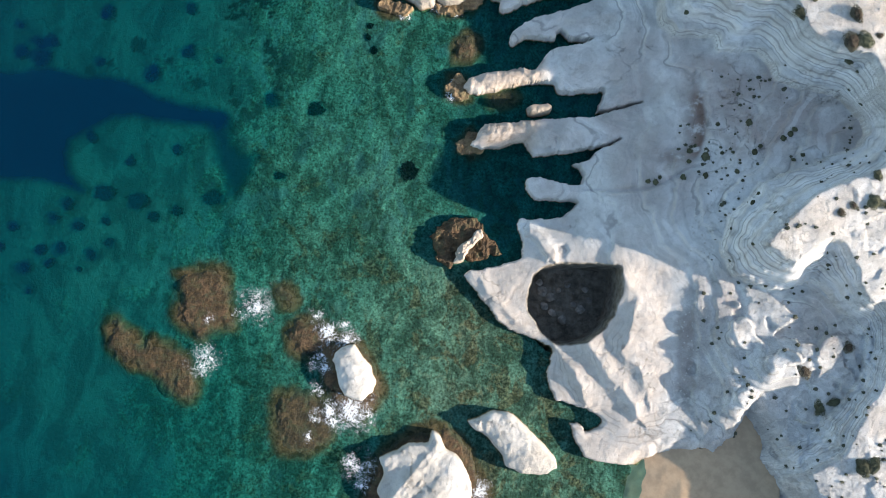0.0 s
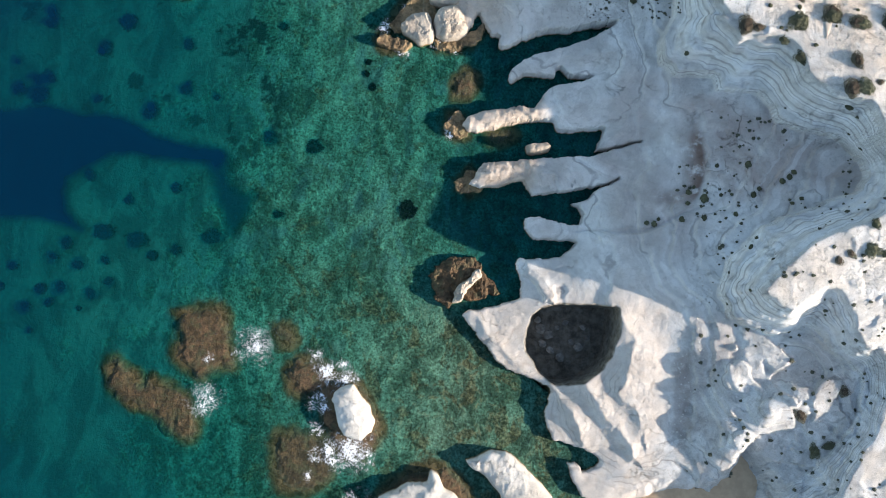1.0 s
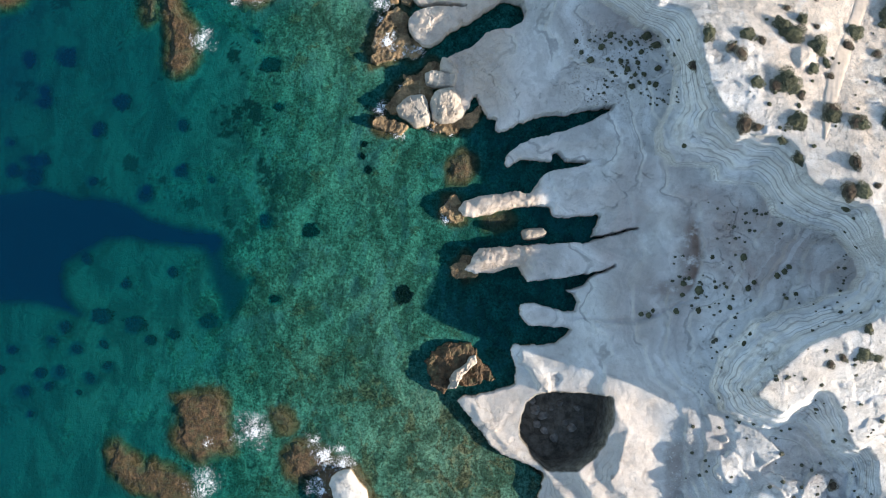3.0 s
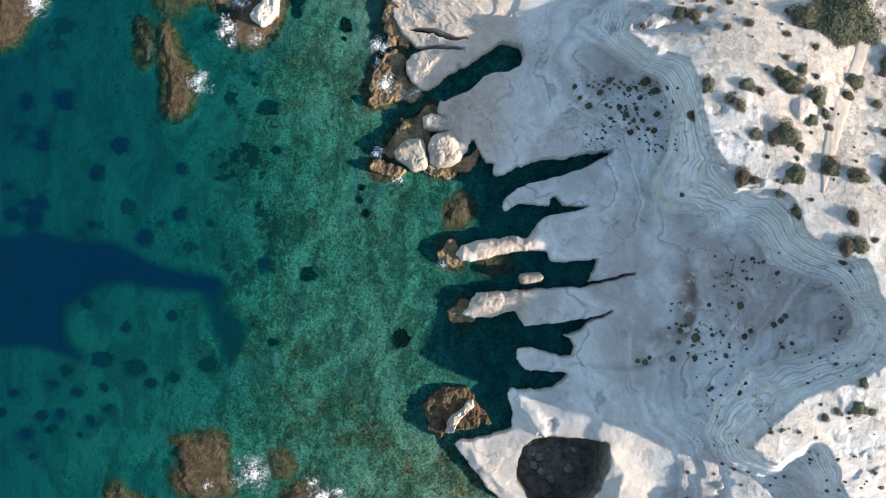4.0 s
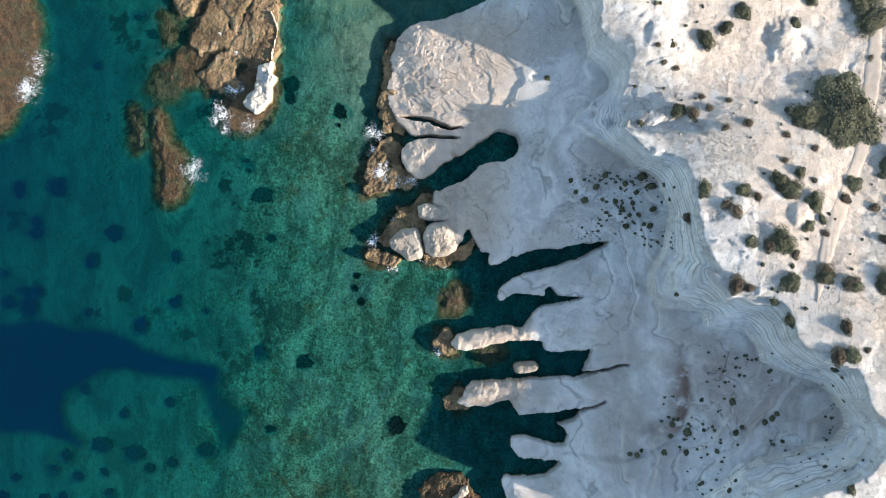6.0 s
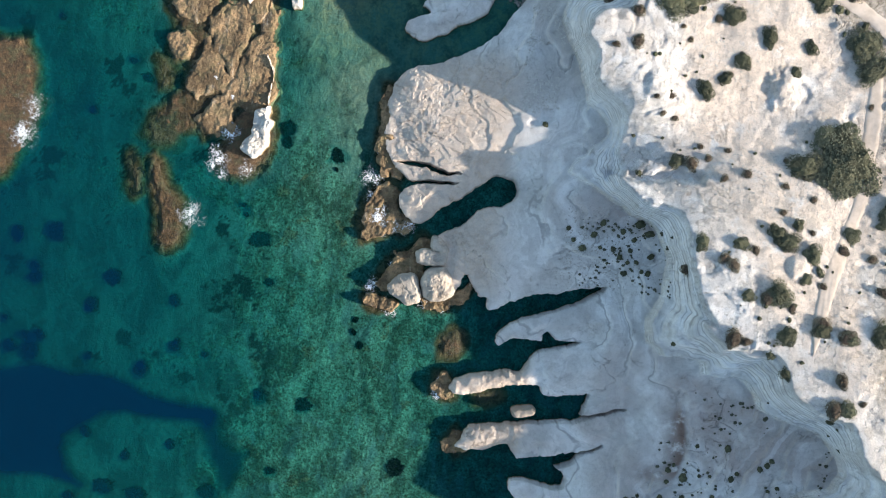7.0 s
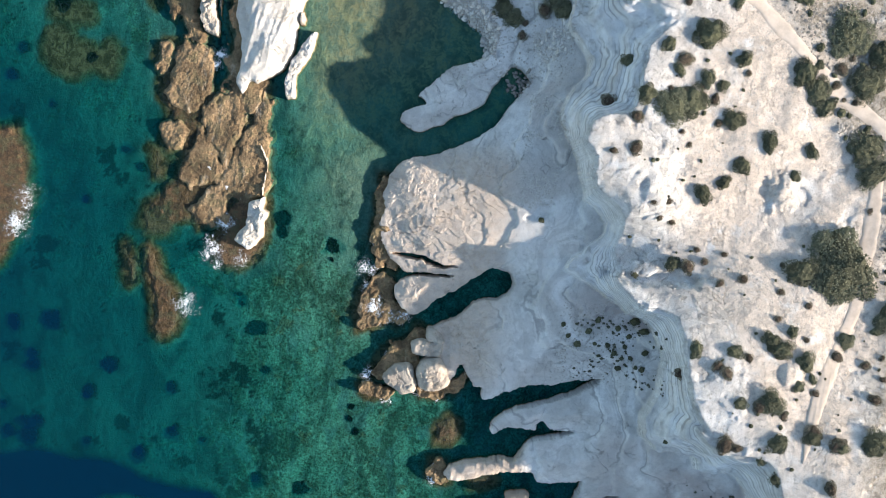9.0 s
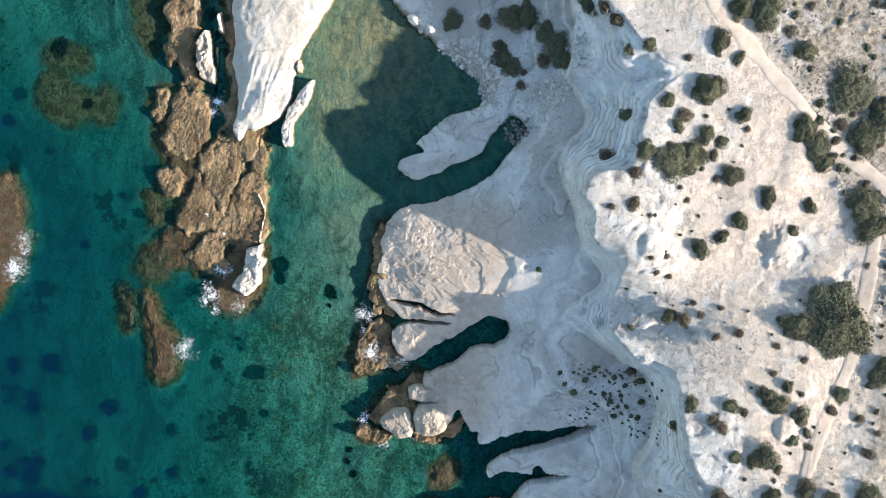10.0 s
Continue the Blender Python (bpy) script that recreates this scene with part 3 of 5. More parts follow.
def crest(x, y, line, high, west, east):
    """A sharp ridge along a line that runs south, steeper on its seaward side."""
    best, side = np.full(np.shape(x), 1e9), np.zeros(np.shape(x))
    for (ax, ay), (bx, by) in zip(line[:-1], line[1:]):
        f = np.clip(((x - ax) * (bx - ax) + (y - ay) * (by - ay)) / ((bx - ax) ** 2 + (by - ay) ** 2), 0, 1)
        d = np.hypot(x - ax - f * (bx - ax), y - ay - f * (by - ay))
        closer = d < best
        best = np.where(closer, d, best)
        side = np.where(closer, (bx - ax) * (y - ay) - (by - ay) * (x - ax), side)
    return high * np.clip(1 - best / np.where(side > 0, east, west), 0, 1) ** 1.4


def trodden(x, y):
    """Where the footpaths have worn the ground level."""
    best = np.full(np.shape(x), 1e9)
    for line in (TRACK, SIDE_TRACK):
        for (ax, ay), (bx, by) in zip(line[:-1], line[1:]):
            f = np.clip(((x - ax) * (bx - ax) + (y - ay) * (by - ay)) / ((bx - ax) ** 2 + (by - ay) ** 2), 0, 1)
            best = np.minimum(best, np.hypot(x - ax - f * (bx - ax), y - ay - f * (by - ay)))
    return smooth(best, 1.6, 0.9)


def crags(x, y):
    """Where bare broken rock shows on the cliff top: 0 earth, 1 rock."""
    return (1 - trodden(x, y)) * smooth(rough(x, y, 7, 34, 4, 0.55), -0.05, 0.18)


def ledges(v, sharp=0.2):
    """Whole steps with slopes between them."""
    return np.floor(v) + smooth(v - np.floor(v), 0.5 - sharp, 0.5 + sharp)


def land_height(x, y):
    """The height of the rock, with how far it is inside the coast, the rim and the pit, its share of escarpment, its beds and their edges."""
    wx = x + 0.28 * rough(x, y, 1.6, 3, 3) + 0.3 * rough(x, y, 6, 5, 2) * smooth(x, 16, 22)
    wy = y + 0.28 * rough(x, y, 1.6, 4, 3) + 0.3 * rough(x, y, 6, 6, 2) * smooth(x, 16, 22)
    inland = edge_distance(x + 0.24 * rough(x, y, 0.9, 7, 5, 0.72), y + 0.24 * rough(x, y, 0.9, 8, 5, 0.72), coast_line)
    inside, foot = edge_distance(wx, wy, rim_line), edge_distance(wx, wy, foot_line)
    shelf, top = shelf_at(x, y), plateau_at(x, y)
    sea_worn = smooth(x, 5.5, 2.0) * smooth(y, 24, 27) * smooth(y, 47, 44)
    # rolling shelf, rugged south, rough plateau
    south = smooth(y, 4, -1) * smooth(x, 22.8, 26.5)
    mass = smooth(y, 5, 2) * smooth(x, 23.5, 21.5)
    shelf = shelf + 0.22 * rough(x, y, 7, 11, 3) + 0.02 * rough(x, y, 1.1, 12, 4)
    for kx, ky, kr, kh in KNOLLS:
        shelf = shelf + kh * np.exp(-(((x - kx) ** 2 + (y - ky) ** 2) / kr ** 2))
    shelf = shelf + south * (0.3 * rough(x, y, 5.0, 21, 5, 0.5) + 0.10 * rough(x, y, 1.8, 24, 5, 0.55) + 0.26 * ledges(4.5 * rough(x + 2.0 * rough(x, y, 5, 29, 2), y, 6.5, 26, 4, 0.42), 0.08))
    shelf = shelf + mass * (0.08 * rough(0.8 * x + 0.8 * y, 0.35 * y - 0.35 * x, 4.5, 23, 3, 0.45, True) + 0.015 * rough(x, y, 0.9, 25, 4, 0.6))
    cx, cy = x + 0.55 * rough(x, y, 2.0, 28, 5, 0.6), y + 0.55 * rough(x, y, 2.0, 29, 5, 0.6)
    for line, high, west, east in CRESTS:
        shelf = shelf + crest(cx, cy, line, high, west, east)
    crag = crags(x, y)
    top = top + 0.22 * rough(x, y, 6, 31, 3, 0.45) + 0.018 * rough(x, y, 0.6, 32, 4, 0.65) + 0.05 * (1 - trodden(x, y)) * rough(x, y, 2.0, 37, 3, 0.5, True)
    top = top + crag * (0.12 * ledges(2.6 * rough(0.7 * x + 0.3 * y, 0.9 * y - 0.3 * x, 4.0, 33, 5, 0.5), 0.12) + 0.04 * rough(x, y, 0.9, 35, 4, 0.65))
    for mx, my, west, east, high in MOUNDS:
        dx, dy = cx - mx, cy - my
        top = top + high * smooth(np.hypot(dx / np.where(dx < 0, west, east), dy / (0.8 * east)) + 0.35 * rough(x, y, 1.2, 39, 4, 0.6), 1.0, 0.1)
    # terraced escarpment
    climb = np.where(inside > 0, 1.0, np.clip(foot, 0, None) / (np.clip(foot, 0, None) + np.clip(-inside, 0, None) + 1e-6))
    climb = 0.8 * (0.5 * climb * climb + 0.5 * smooth(climb, 0.0, 1.0)) + 0.2 * smooth(climb + 0.04 * rough(x, y, 1.5, 40, 3), 0.01, 0.09)
    climb = np.where(inside > 0, 1.0, np.where(foot > 0, climb, 0.0))
    steps = 4.2 + 0.8 * rough(x, y, 9, 41, 2)
    k = climb * steps + (0.6 * rough(x, y, 3.5, 43, 4, 0.5) + 0.25 * rough(x, y, 1.2, 40, 3, 0.5)) * smooth(climb, 0.0, 0.12) * smooth(climb, 1.0, 0.88)
    step = k - np.floor(k)
    f = np.clip((0.4 * k + 0.6 * (np.floor(k) + smooth(step, 0.45, 0.95))) / steps, 0, 1)
    f = np.where(climb >= 1, 1.0, np.where(climb <= 0, 0.0, f))
    z = shelf + np.maximum(top - shelf, 0.0) * f
    face = smooth(climb, 0.0, 0.05) * smooth(climb, 1.0, 0.95)
    z = z + 0.06 * face * rough(x, y, 0.9, 42, 4)
    # thin beds on the shelf
    band = z / 0.5 + 1.7 * rough(x + 1.5 * rough(x, y, 4, 46, 3), y, 6.5, 45, 5, 0.42) + 0.10 * rough(x, y, 1.0, 58, 4, 0.65)
    low = (1 - smooth(inside, -0.5, 0.2)) * (1 - face)
    z = z + 0.16 * (smooth(band - np.floor(band), 0.45, 0.55) - (band - np.floor(band))) * low * (1 - 0.8 * np.maximum(mass, sea_worn))
    edge = np.maximum(low * smooth(rough(x, y, 3.2, 47, 4, 0.6), 0.0, 0.3), face * smooth(rough(x, y, 2.2, 44, 4), -0.3, 0.1)) * (1 - 4 * face * (1 - face))
    # lower towards the water, with a rounded edge and a wall down into the sea
    z = z * (COAST_LOW + (1 - COAST_LOW) * smooth(inland, -0.5, 3.0))
    crown = np.clip(inland / (0.4 + 2.4 * smooth(y, 42.6, 43.8) * smooth(y, 50, 47) * smooth(x, 5.5, 2.5)), 0, 1)
    z = z * (0.80 - 0.45 * smooth(y, 42.6, 43.8) * smooth(y, 47.5, 46) * smooth(x, 5.5, 2.5) + (0.20 + 0.45 * smooth(y, 42.6, 43.8) * smooth(y, 47.5, 46) * smooth(x, 5.5, 2.5)) * np.sqrt(1 - (1 - crown) ** 2)) + 0.10 * (1 - crown) * rough(x, y, 0.8, 48, 4)
    z = z + sea_worn * smooth(inland, 0.1, 1.0) * (0.05 * ledges(4.5 * rough(x + 1.2 * rough(x, y, 3, 56, 2), 1.4 * y + 0.5 * x, 3.4, 58, 5, 0.5), 0.07) + 0.018 * rough(x, y, 1.1, 74, 4, 0.6, True) + 0.02 * rough(0.6 * x + 0.6 * y, y - x, 2.2, 59, 4, 0.5, True) + 0.02 * rough(x, y, 0.6, 57, 5, 0.65, True))
    # rougher, higher finger ends
    tip = smooth(x, 10.5, 8.8) * smooth(y, 12.4, 13.2) * smooth(y, 21, 20)
    z = z + tip * smooth(inland, 0.05, 0.5) * (0.12 + 0.10 * rough(x, y, 0.9, 49, 4, 0.6, True))
    beach = smooth(y, -12.4, -13.2) * smooth(x, 27, 24) + smooth(x, 5, 2) * smooth(y, 51.5, 53.5)
    wall = np.clip((inland + 0.12) / (0.22 + 2.4 * np.clip(beach, 0, 1)), 0, 1)
    z = -3.0 + (z + 3.0) * wall ** 0.55
    # gullies and cracks
    for outline, floor, soft, most in CARVED:
        cut = np.clip(z - floor - 0.12 * rough(x, y, 1.5, 55, 4), 0, most)
        z = z - cut * smooth(edge_distance(wx + 0.35 * rough(x, y, 1.4, 59, 5, 0.6) * min(1.0, 2 * soft), wy + 0.35 * rough(x, y, 1.4, 60, 5, 0.6) * min(1.0, 2 * soft), outline), -0.5 * soft, 0.5 * soft)
    # the open pit
    deep = edge_distance(wx, wy, pit_line)
    z = z + (-2.4 + 0.2 * rough(x, y, 1.0, 51, 3) - z) * smooth(deep, -0.06, 0.14)
    return z, inland, inside, deep, climb, k * face + band * (1 - face), edge


HOLE = [(-41.0, 15.0), (-36.5, 14.1), (-34.6, 14.7), (-30.7, 14.9), (-26.7, 14.5), (-24.1, 13.4), (-20.2, 13.1), (-17.9, 12.8), (-17.2, 12.2), (-18.0, 11.5), (-20.0, 11.8), (-24.0, 11.8), (-26.9, 11.8), (-28.7, 10.7), (-30.5, 9.1), (-30.6, 7.8), (-30.0, 6.1), (-28.6, 4.8), (-30.6, 5.2), (-32.6, 5.6), (-35.6, 5.6), (-44, 4.8)]
WEED_BED = [(-17.4, 12.4), (-16.5, 10.5), (-14.4, 9.5), (-14.6, 8.0), (-15.9, 5.7), (-16.8, 6.8), (-18.1, 9.4), (-18.9, 11.2)]


# rocks awash: outline, height of the top, seed
REEFS, PLATFORMS, SHORE_LEDGES = [], [], []
REEFS.append(([(-19.7, -0.9), (-17.9, -0.5), (-15.8, -0.1), (-14.9, -0.9), (-14.7, -3.3), (-14.1, -5.1), (-15.7, -5.7), (-16.8, -6.4), (-18.3, -5.5), (-19.3, -4.7), (-19, -3.2)], 0.04, 20))
REEFS.append(([(-24.8, -5.9), (-23.8, -5.3), (-22.4, -6.4), (-21.5, -7.3), (-21.1, -6.5), (-19.7, -7), (-17.7, -7.3), (-16.9, -8.6), (-16.3, -10.3), (-16.7, -11.5), (-18.3, -11), (-20.2, -9.8), (-21.7, -9.3), (-23.3, -8.5), (-24.3, -7.5)], 0.02, 21))
REEFS.append(([(-11.5, -1.4), (-10.7, -0.9), (-9.8, -1.1), (-9.3, -2.2), (-9.7, -3), (-10.7, -2.8)], -0.03, 22))
REEFS.append(([(-10, -4.6), (-8.9, -3.8), (-7.7, -4), (-6.3, -4.5), (-5.5, -5.1), (-6.1, -6.2), (-7.8, -6.8), (-9.3, -6.5)], 0.05, 23))
REEFS.append(([(-7.3, -5.7), (-4.6, -4.9), (-2.8, -6.2), (-1.6, -8.4), (-1.7, -10.4), (-2.9, -11.3), (-4.7, -11.2), (-6.1, -9.7), (-6.8, -7.5)], 0.08, 24))
REEFS.append(([(-10, -10.1), (-8.7, -9.5), (-6.8, -9.8), (-5.1, -11.2), (-5.1, -13.7), (-7.1, -14.7), (-8.9, -14.7), (-9.9, -12.8)], 0.0, 25))
REEFS.append(([(1, 21.2), (2.1, 22.2), (3.3, 22), (3.8, 20.8), (3.3, 19.9), (1.6, 19.9)], 0.02, 26))
REEFS.append(([(-40.1, 42.4), (-36.3, 43.3), (-35.1, 41.5), (-34.8, 38.7), (-34.2, 37.3), (-35.6, 33.7), (-36.5, 31.7), (-39.3, 30.3)], 0.08, 27))
REEFS.append(([(-25.3, 34), (-24.3, 34.6), (-23.2, 32.2), (-21.9, 30.9), (-21.3, 28.4), (-22, 26.6), (-23.1, 25.8), (-24, 27.1), (-23.9, 29.1), (-24.9, 31.5)], 0.03, 28))
REEFS.append(([(-27, 33.8), (-26.4, 34.4), (-25.6, 33.4), (-25.3, 31), (-25.9, 30.3), (-26.7, 31.8)], -0.03, 29))
REEFS.append(([(-2.2, -17.4), (-1.8, -14.7), (-0.4, -13.2), (1.8, -11.6), (4, -11), (6, -12.6), (7.2, -15.1), (8.2, -16.4), (8.1, -19.8), (-1.8, -20.8)], 0.1, 30))
REEFS.append(([(-19.2, 35.7), (-18.3, 38.7), (-16.7, 39.6), (-14.9, 39.6), (-14.6, 37.2), (-15, 34.7), (-16.3, 33.3), (-17.9, 32.8), (-18.9, 33.7)], 0.1, 31))
REEFS.append(([(-25.4, 37.9), (-23.3, 38.6), (-22.2, 37.3), (-22.6, 35), (-25, 35), (-25.7, 36.4)], -0.1, 32))
REEFS.append(([(-27, 58.4), (-24.7, 58.6), (-24.3, 56), (-25.2, 54.1), (-26.2, 55.4)], -0.12, 33))
REEFS.append(([(-25.1, 42.7), (-23.8, 42.4), (-23, 40.8), (-23.4, 39.8), (-24.7, 39.9), (-24.6, 41.3)], -0.05, 34))
REEFS.append(([(-23.4, 50.9), (-21.4, 51.5), (-20.4, 49.7), (-19.9, 47.5), (-18.6, 47.3), (-17.5, 45.9), (-16.2, 46.5), (-15.7, 48.9), (-15.2, 45.7), (-15.3, 42.9), (-14.9, 40.1), (-15.8, 38.8), (-17.9, 38.5), (-18.5, 36.8), (-20.7, 37), (-22.5, 36.2), (-24.4, 36.6), (-25, 38), (-22.8, 40.1), (-22.4, 42.5), (-24.4, 43.1), (-23.5, 45.2), (-24.6, 46.9), (-24.4, 48.8)], 0.02, 35))
REEFS.append(([(-34.5, 51.1), (-32.9, 51.7), (-31.5, 50.7), (-29.8, 50.2), (-28.7, 51), (-27.9, 49.8), (-28.6, 48.1), (-30.4, 48.3), (-31.8, 47.3), (-33.4, 48), (-34.4, 49)], -0.2, 36))
REEFS.append(([(-34.3, 53.3), (-32.5, 53.8), (-30.6, 53.3), (-30.1, 52.2), (-32, 51.7), (-33.8, 51.9)], -0.2, 37))
REEFS.append(([(4.8, 17.5), (6.7, 17.9), (7.4, 16.9), (6.4, 15.9), (4.9, 15.9)], -0.03, 38))
PLATFORMS.append(([(-23.3, 50.4), (-22.6, 51), (-21.4, 50.9), (-20.6, 51.3), (-20.4, 49.7), (-20.6, 48.1), (-21.1, 45.9), (-22.2, 45.5), (-23.2, 45.9), (-23.9, 47), (-23.8, 48.2), (-23.4, 49.1)], 0.12, 40))
PLATFORMS.append(([(-20.4, 47), (-19.6, 47.6), (-18.2, 47.4), (-17.9, 46.8), (-17.3, 45.5), (-17.5, 44.5), (-18.1, 42.9), (-18.1, 42), (-18.9, 41.8), (-19.9, 43), (-20.7, 43.9), (-20.7, 45.5)], 0.14, 41))
PLATFORMS.append(([(-20.7, 44.6), (-19.6, 43.1), (-18.8, 41.7), (-18, 41.7), (-17.7, 43.3), (-17.1, 44.9), (-16.7, 46.4), (-16, 47.2), (-15.6, 48.9), (-15.2, 45.7), (-15.3, 43.8), (-15, 42.8), (-15, 39.6), (-16.1, 39), (-18, 39.1), (-18.8, 40), (-20, 40.3), (-21.4, 39.6), (-22.4, 40.6), (-22, 42.1), (-21, 43.2)], 0.12, 42))
PLATFORMS.append(([(-23.8, 44.5), (-22.6, 44.8), (-22, 44), (-22.9, 42.7), (-23.9, 42.6), (-24.1, 43.7)], 0.12, 43))
PLATFORMS.append(([(-20.9, 38.9), (-18.6, 40.4), (-17.9, 38.8), (-18.6, 36.6), (-20.5, 36.2), (-21.4, 37.6)], 0.08, 44))
PLATFORMS.append(([(-24.8, 51.3), (-23.6, 51.3), (-23.7, 49.3), (-24.6, 48.6), (-24.9, 49.9)], 0.0, 45))
PLATFORMS.append(([(-24, 54.2), (-23.9, 58.2), (-23.6, 60.8), (-21.8, 61), (-21.6, 56.7), (-22.3, 55.7), (-21.8, 52.7), (-20.6, 51.9), (-21.2, 51.7), (-22.6, 52.4), (-23.3, 53.3)], 0.25, 46))
PLATFORMS.append(([(-19.8, 60), (-19, 55), (-18.6, 51.5), (-19.4, 48.4), (-18.6, 46.8), (-17.2, 46.2), (-16, 46.8), (-15.4, 48.6), (-16.4, 49.6), (-17.6, 50.4), (-18, 55), (-18.6, 60)], 0.1, 47))
SHORE_LEDGES.append(([(-5.8, 24.5), (-5.4, 24.8), (-4, 24.6), (-2.8, 24), (-3, 23.3), (-4.4, 23.2), (-5.4, 23.7)], 0.35, 60))
SHORE_LEDGES.append(([(-3.9, 26.6), (-3.4, 28), (-1.9, 28.9), (-0.9, 29.9), (-0.1, 29.5), (-0.2, 28.5), (-1.6, 27.6), (-0.7, 27.3), (-0.6, 26), (-1.2, 25.7), (-2.8, 25.5), (-3.7, 24.9), (-4.6, 25.5)], 0.25, 61))
SHORE_LEDGES.append(([(-0.6, 24.8), (1.7, 25.3), (3, 25.9), (3.6, 26.6), (3.1, 24.6), (1.2, 23.8), (-0.4, 23.9)], 0.2, 62))
SHORE_LEDGES.append(([(-6.5, 30.9), (-6.2, 32.2), (-5.2, 33.8), (-4.5, 34.4), (-3.5, 33.7), (-3.2, 32.2), (-2, 31.3), (-1.8, 31), (-2.7, 30.2), (-4.2, 29.7), (-6.3, 29)], 0.14, 63))
SHORE_LEDGES.append(([(-5.9, 37.6), (-5.6, 38.1), (-4.2, 38.1), (-3.9, 37), (-4, 36.2), (-4.2, 34.8), (-5.3, 34.8), (-5.2, 36), (-5.7, 36.8)], 0.25, 64))
SHORE_LEDGES.append(([(1.5, 18), (2.2, 18.5), (3, 18.1), (3.3, 16.4), (2.3, 15.9), (1.4, 16.8)], 0.12, 65))
SHORE_LEDGES.append(([(2.5, 12.4), (3.3, 13.5), (4.4, 13), (4.8, 11.9), (3.6, 11.4), (2.4, 11.7)], 0.12, 66))
SHORE_LEDGES.append(([(-5.4, 42.4), (-5.6, 40.7), (-5.3, 39.3), (-5.7, 37.8), (-5.3, 36.1), (-4.5, 35.2), (-3.7, 34.6), (-3.3, 35.1), (-3.9, 36.5), (-4.4, 38.4), (-4.5, 40.8), (-4.6, 42.2)], 0.15, 67))

# dark clumps on the bed
GRASS_A = [(-29, 20.9), (-21.2, 18.6), (-34, 16.3), (-18.8, 17.6), (-24.2, 16.2), (-14, 14.9), (-9.9, 14.1), (-5.5, 19.9), (-6.1, 22.1), (-30.5, 2.5), (-34.8, -0.5), (-32.2, -1.9), (-30.4, -1.4), (-27.8, -1.6), (-31.6, -3.9), (-1.3, 9.5), (-12.2, 8), (-34.2, -8.7), (-36.4, 19)]
GRASS_B = [(-13.8, 14.4), (-13.5, 37.8), (-16.6, 30.9), (-9, 36), (-24.3, 15.7), (-35.8, 16.5), (-29.2, 20.6), (-34, 22.8), (-21.5, 18), (-6.1, 21), (-13.9, 24.5)]
GRASS_C = [(-13.4, 36.6), (-16.3, 30.1), (-9, 34.8), (-25.6, 40.8), (-36, 49.5), (-30.2, 49.3), (-33.4, 45.1), (-36.8, 47.3), (-32.7, 53.4), (-37.7, 41.6), (-30.1, 37.6), (-27.1, 42.1), (-34.1, 23.7)]
GRASS_D = [(-17.6, 5.5), (-26.7, 5.0), (-23.7, 4.6), (-20.4, 4.1), (-22.3, 3.4), (-26.2, 2.6), (-28.4, 2.0), (-29.6, 3.7), (-33.9, 1.3), (-31.2, -0.3), (-29.6, 0.0), (-27.0, -0.3), (-25.7, 0.9), (-27.4, 23.6), (-35.8, 26.3), (-32.5, 26.9), (-14.9, 28.1), (-25.0, 7.9), (-21.2, 9.3), (-28.6, 9.7), (-34.4, 17.6), (-33.2, 17.8), (-28.9, 16.4), (-21.9, 22.0)]
CLUMP_SIZES = [0.22 + 0.6 * random.Random(n).random() ** 1.5 for n in range(200)]
CLUMP_SIZES[:0] = [0.75 if n in (0, 1, 2, 13, 14, 15, 16) else 0.5 for n in range(len(GRASS_D))]


def shoals(x, y):
    """How far each place is covered by rock just under the surface, and how deep that rock lies."""
    cover, under = np.zeros(np.shape(x)), np.full(np.shape(x), 0.2)
    for outline, top, seed in REEFS + PLATFORMS + SHORE_LEDGES:
        p = curved(outline)
        (x0, y0), (x1, y1) = p.min(0) - 2.5, p.max(0) + 2.5
        near = (x > x0) & (x < x1) & (y > y0) & (y < y1)
        if not near.any():
            continue
        u, v = x[near], y[near]
        d = edge_distance(u + 0.7 * rough(u, v, 2.2, 82 + seed, 4, 0.6), v + 0.7 * rough(u, v, 2.2, 83 + seed, 4, 0.6), p)
        own = smooth(d, -1.1, 0.5)
        lies = 0.12 + 4.0 * max(0.0, 0.03 - top)
        more = own > cover[near]
        cover[near] = np.where(more, own, cover[near])
        under[near] = np.where(more, lies, under[near])
    return cover, under


def bottom(x, y):
    """How far light goes down into the water before it is lost, as a level."""
    x, y = np.atleast_1d(np.asarray(x, float)), np.atleast_1d(np.asarray(y, float))
    wx, wy = x + 0.5 * rough(x, y, 2.5, 64, 4), y + 0.5 * rough(x, y, 2.5, 65, 4)
    level = np.clip(depth_at(x, y) * (1 + 0.32 * smooth(x, -10, -22) * smooth(y, 58, 44)) + 0.5 * rough(x, y, 8, 67, 4) * smooth(x, -6, -14) + 0.2 * rough(x, y, 3, 79, 4), -9, -0.22)
    level = level - 4.6 * smooth(edge_distance(wx, wy, HOLE), -0.7, 1.0) - 2.0 * smooth(edge_distance(wx, wy, WEED_BED) + 0.5 * rough(x, y, 1.2, 80, 3), -0.5, 0.7)
    for n, (cx, cy) in enumerate(GRASS_D + GRASS_A + GRASS_B + GRASS_C):
        near = (np.abs(x - cx) < 2) & (np.abs(y - cy) < 2)
        if near.any():
            d = np.hypot((x[near] - cx) * (0.8 + 0.1 * (n % 5)), (y[near] - cy) * (1.2 - 0.1 * (n % 4))) + 0.45 * rough(x[near], y[near], 0.9, 78, 3, 0.6)
            level[near] -= 1.25 * smooth(x[near], -2, -14) * smooth(d, CLUMP_SIZES[n] + 0.18, CLUMP_SIZES[n] - 0.12)
    cover, under = shoals(x, y)
    return level * (1 - cover) - under * cover


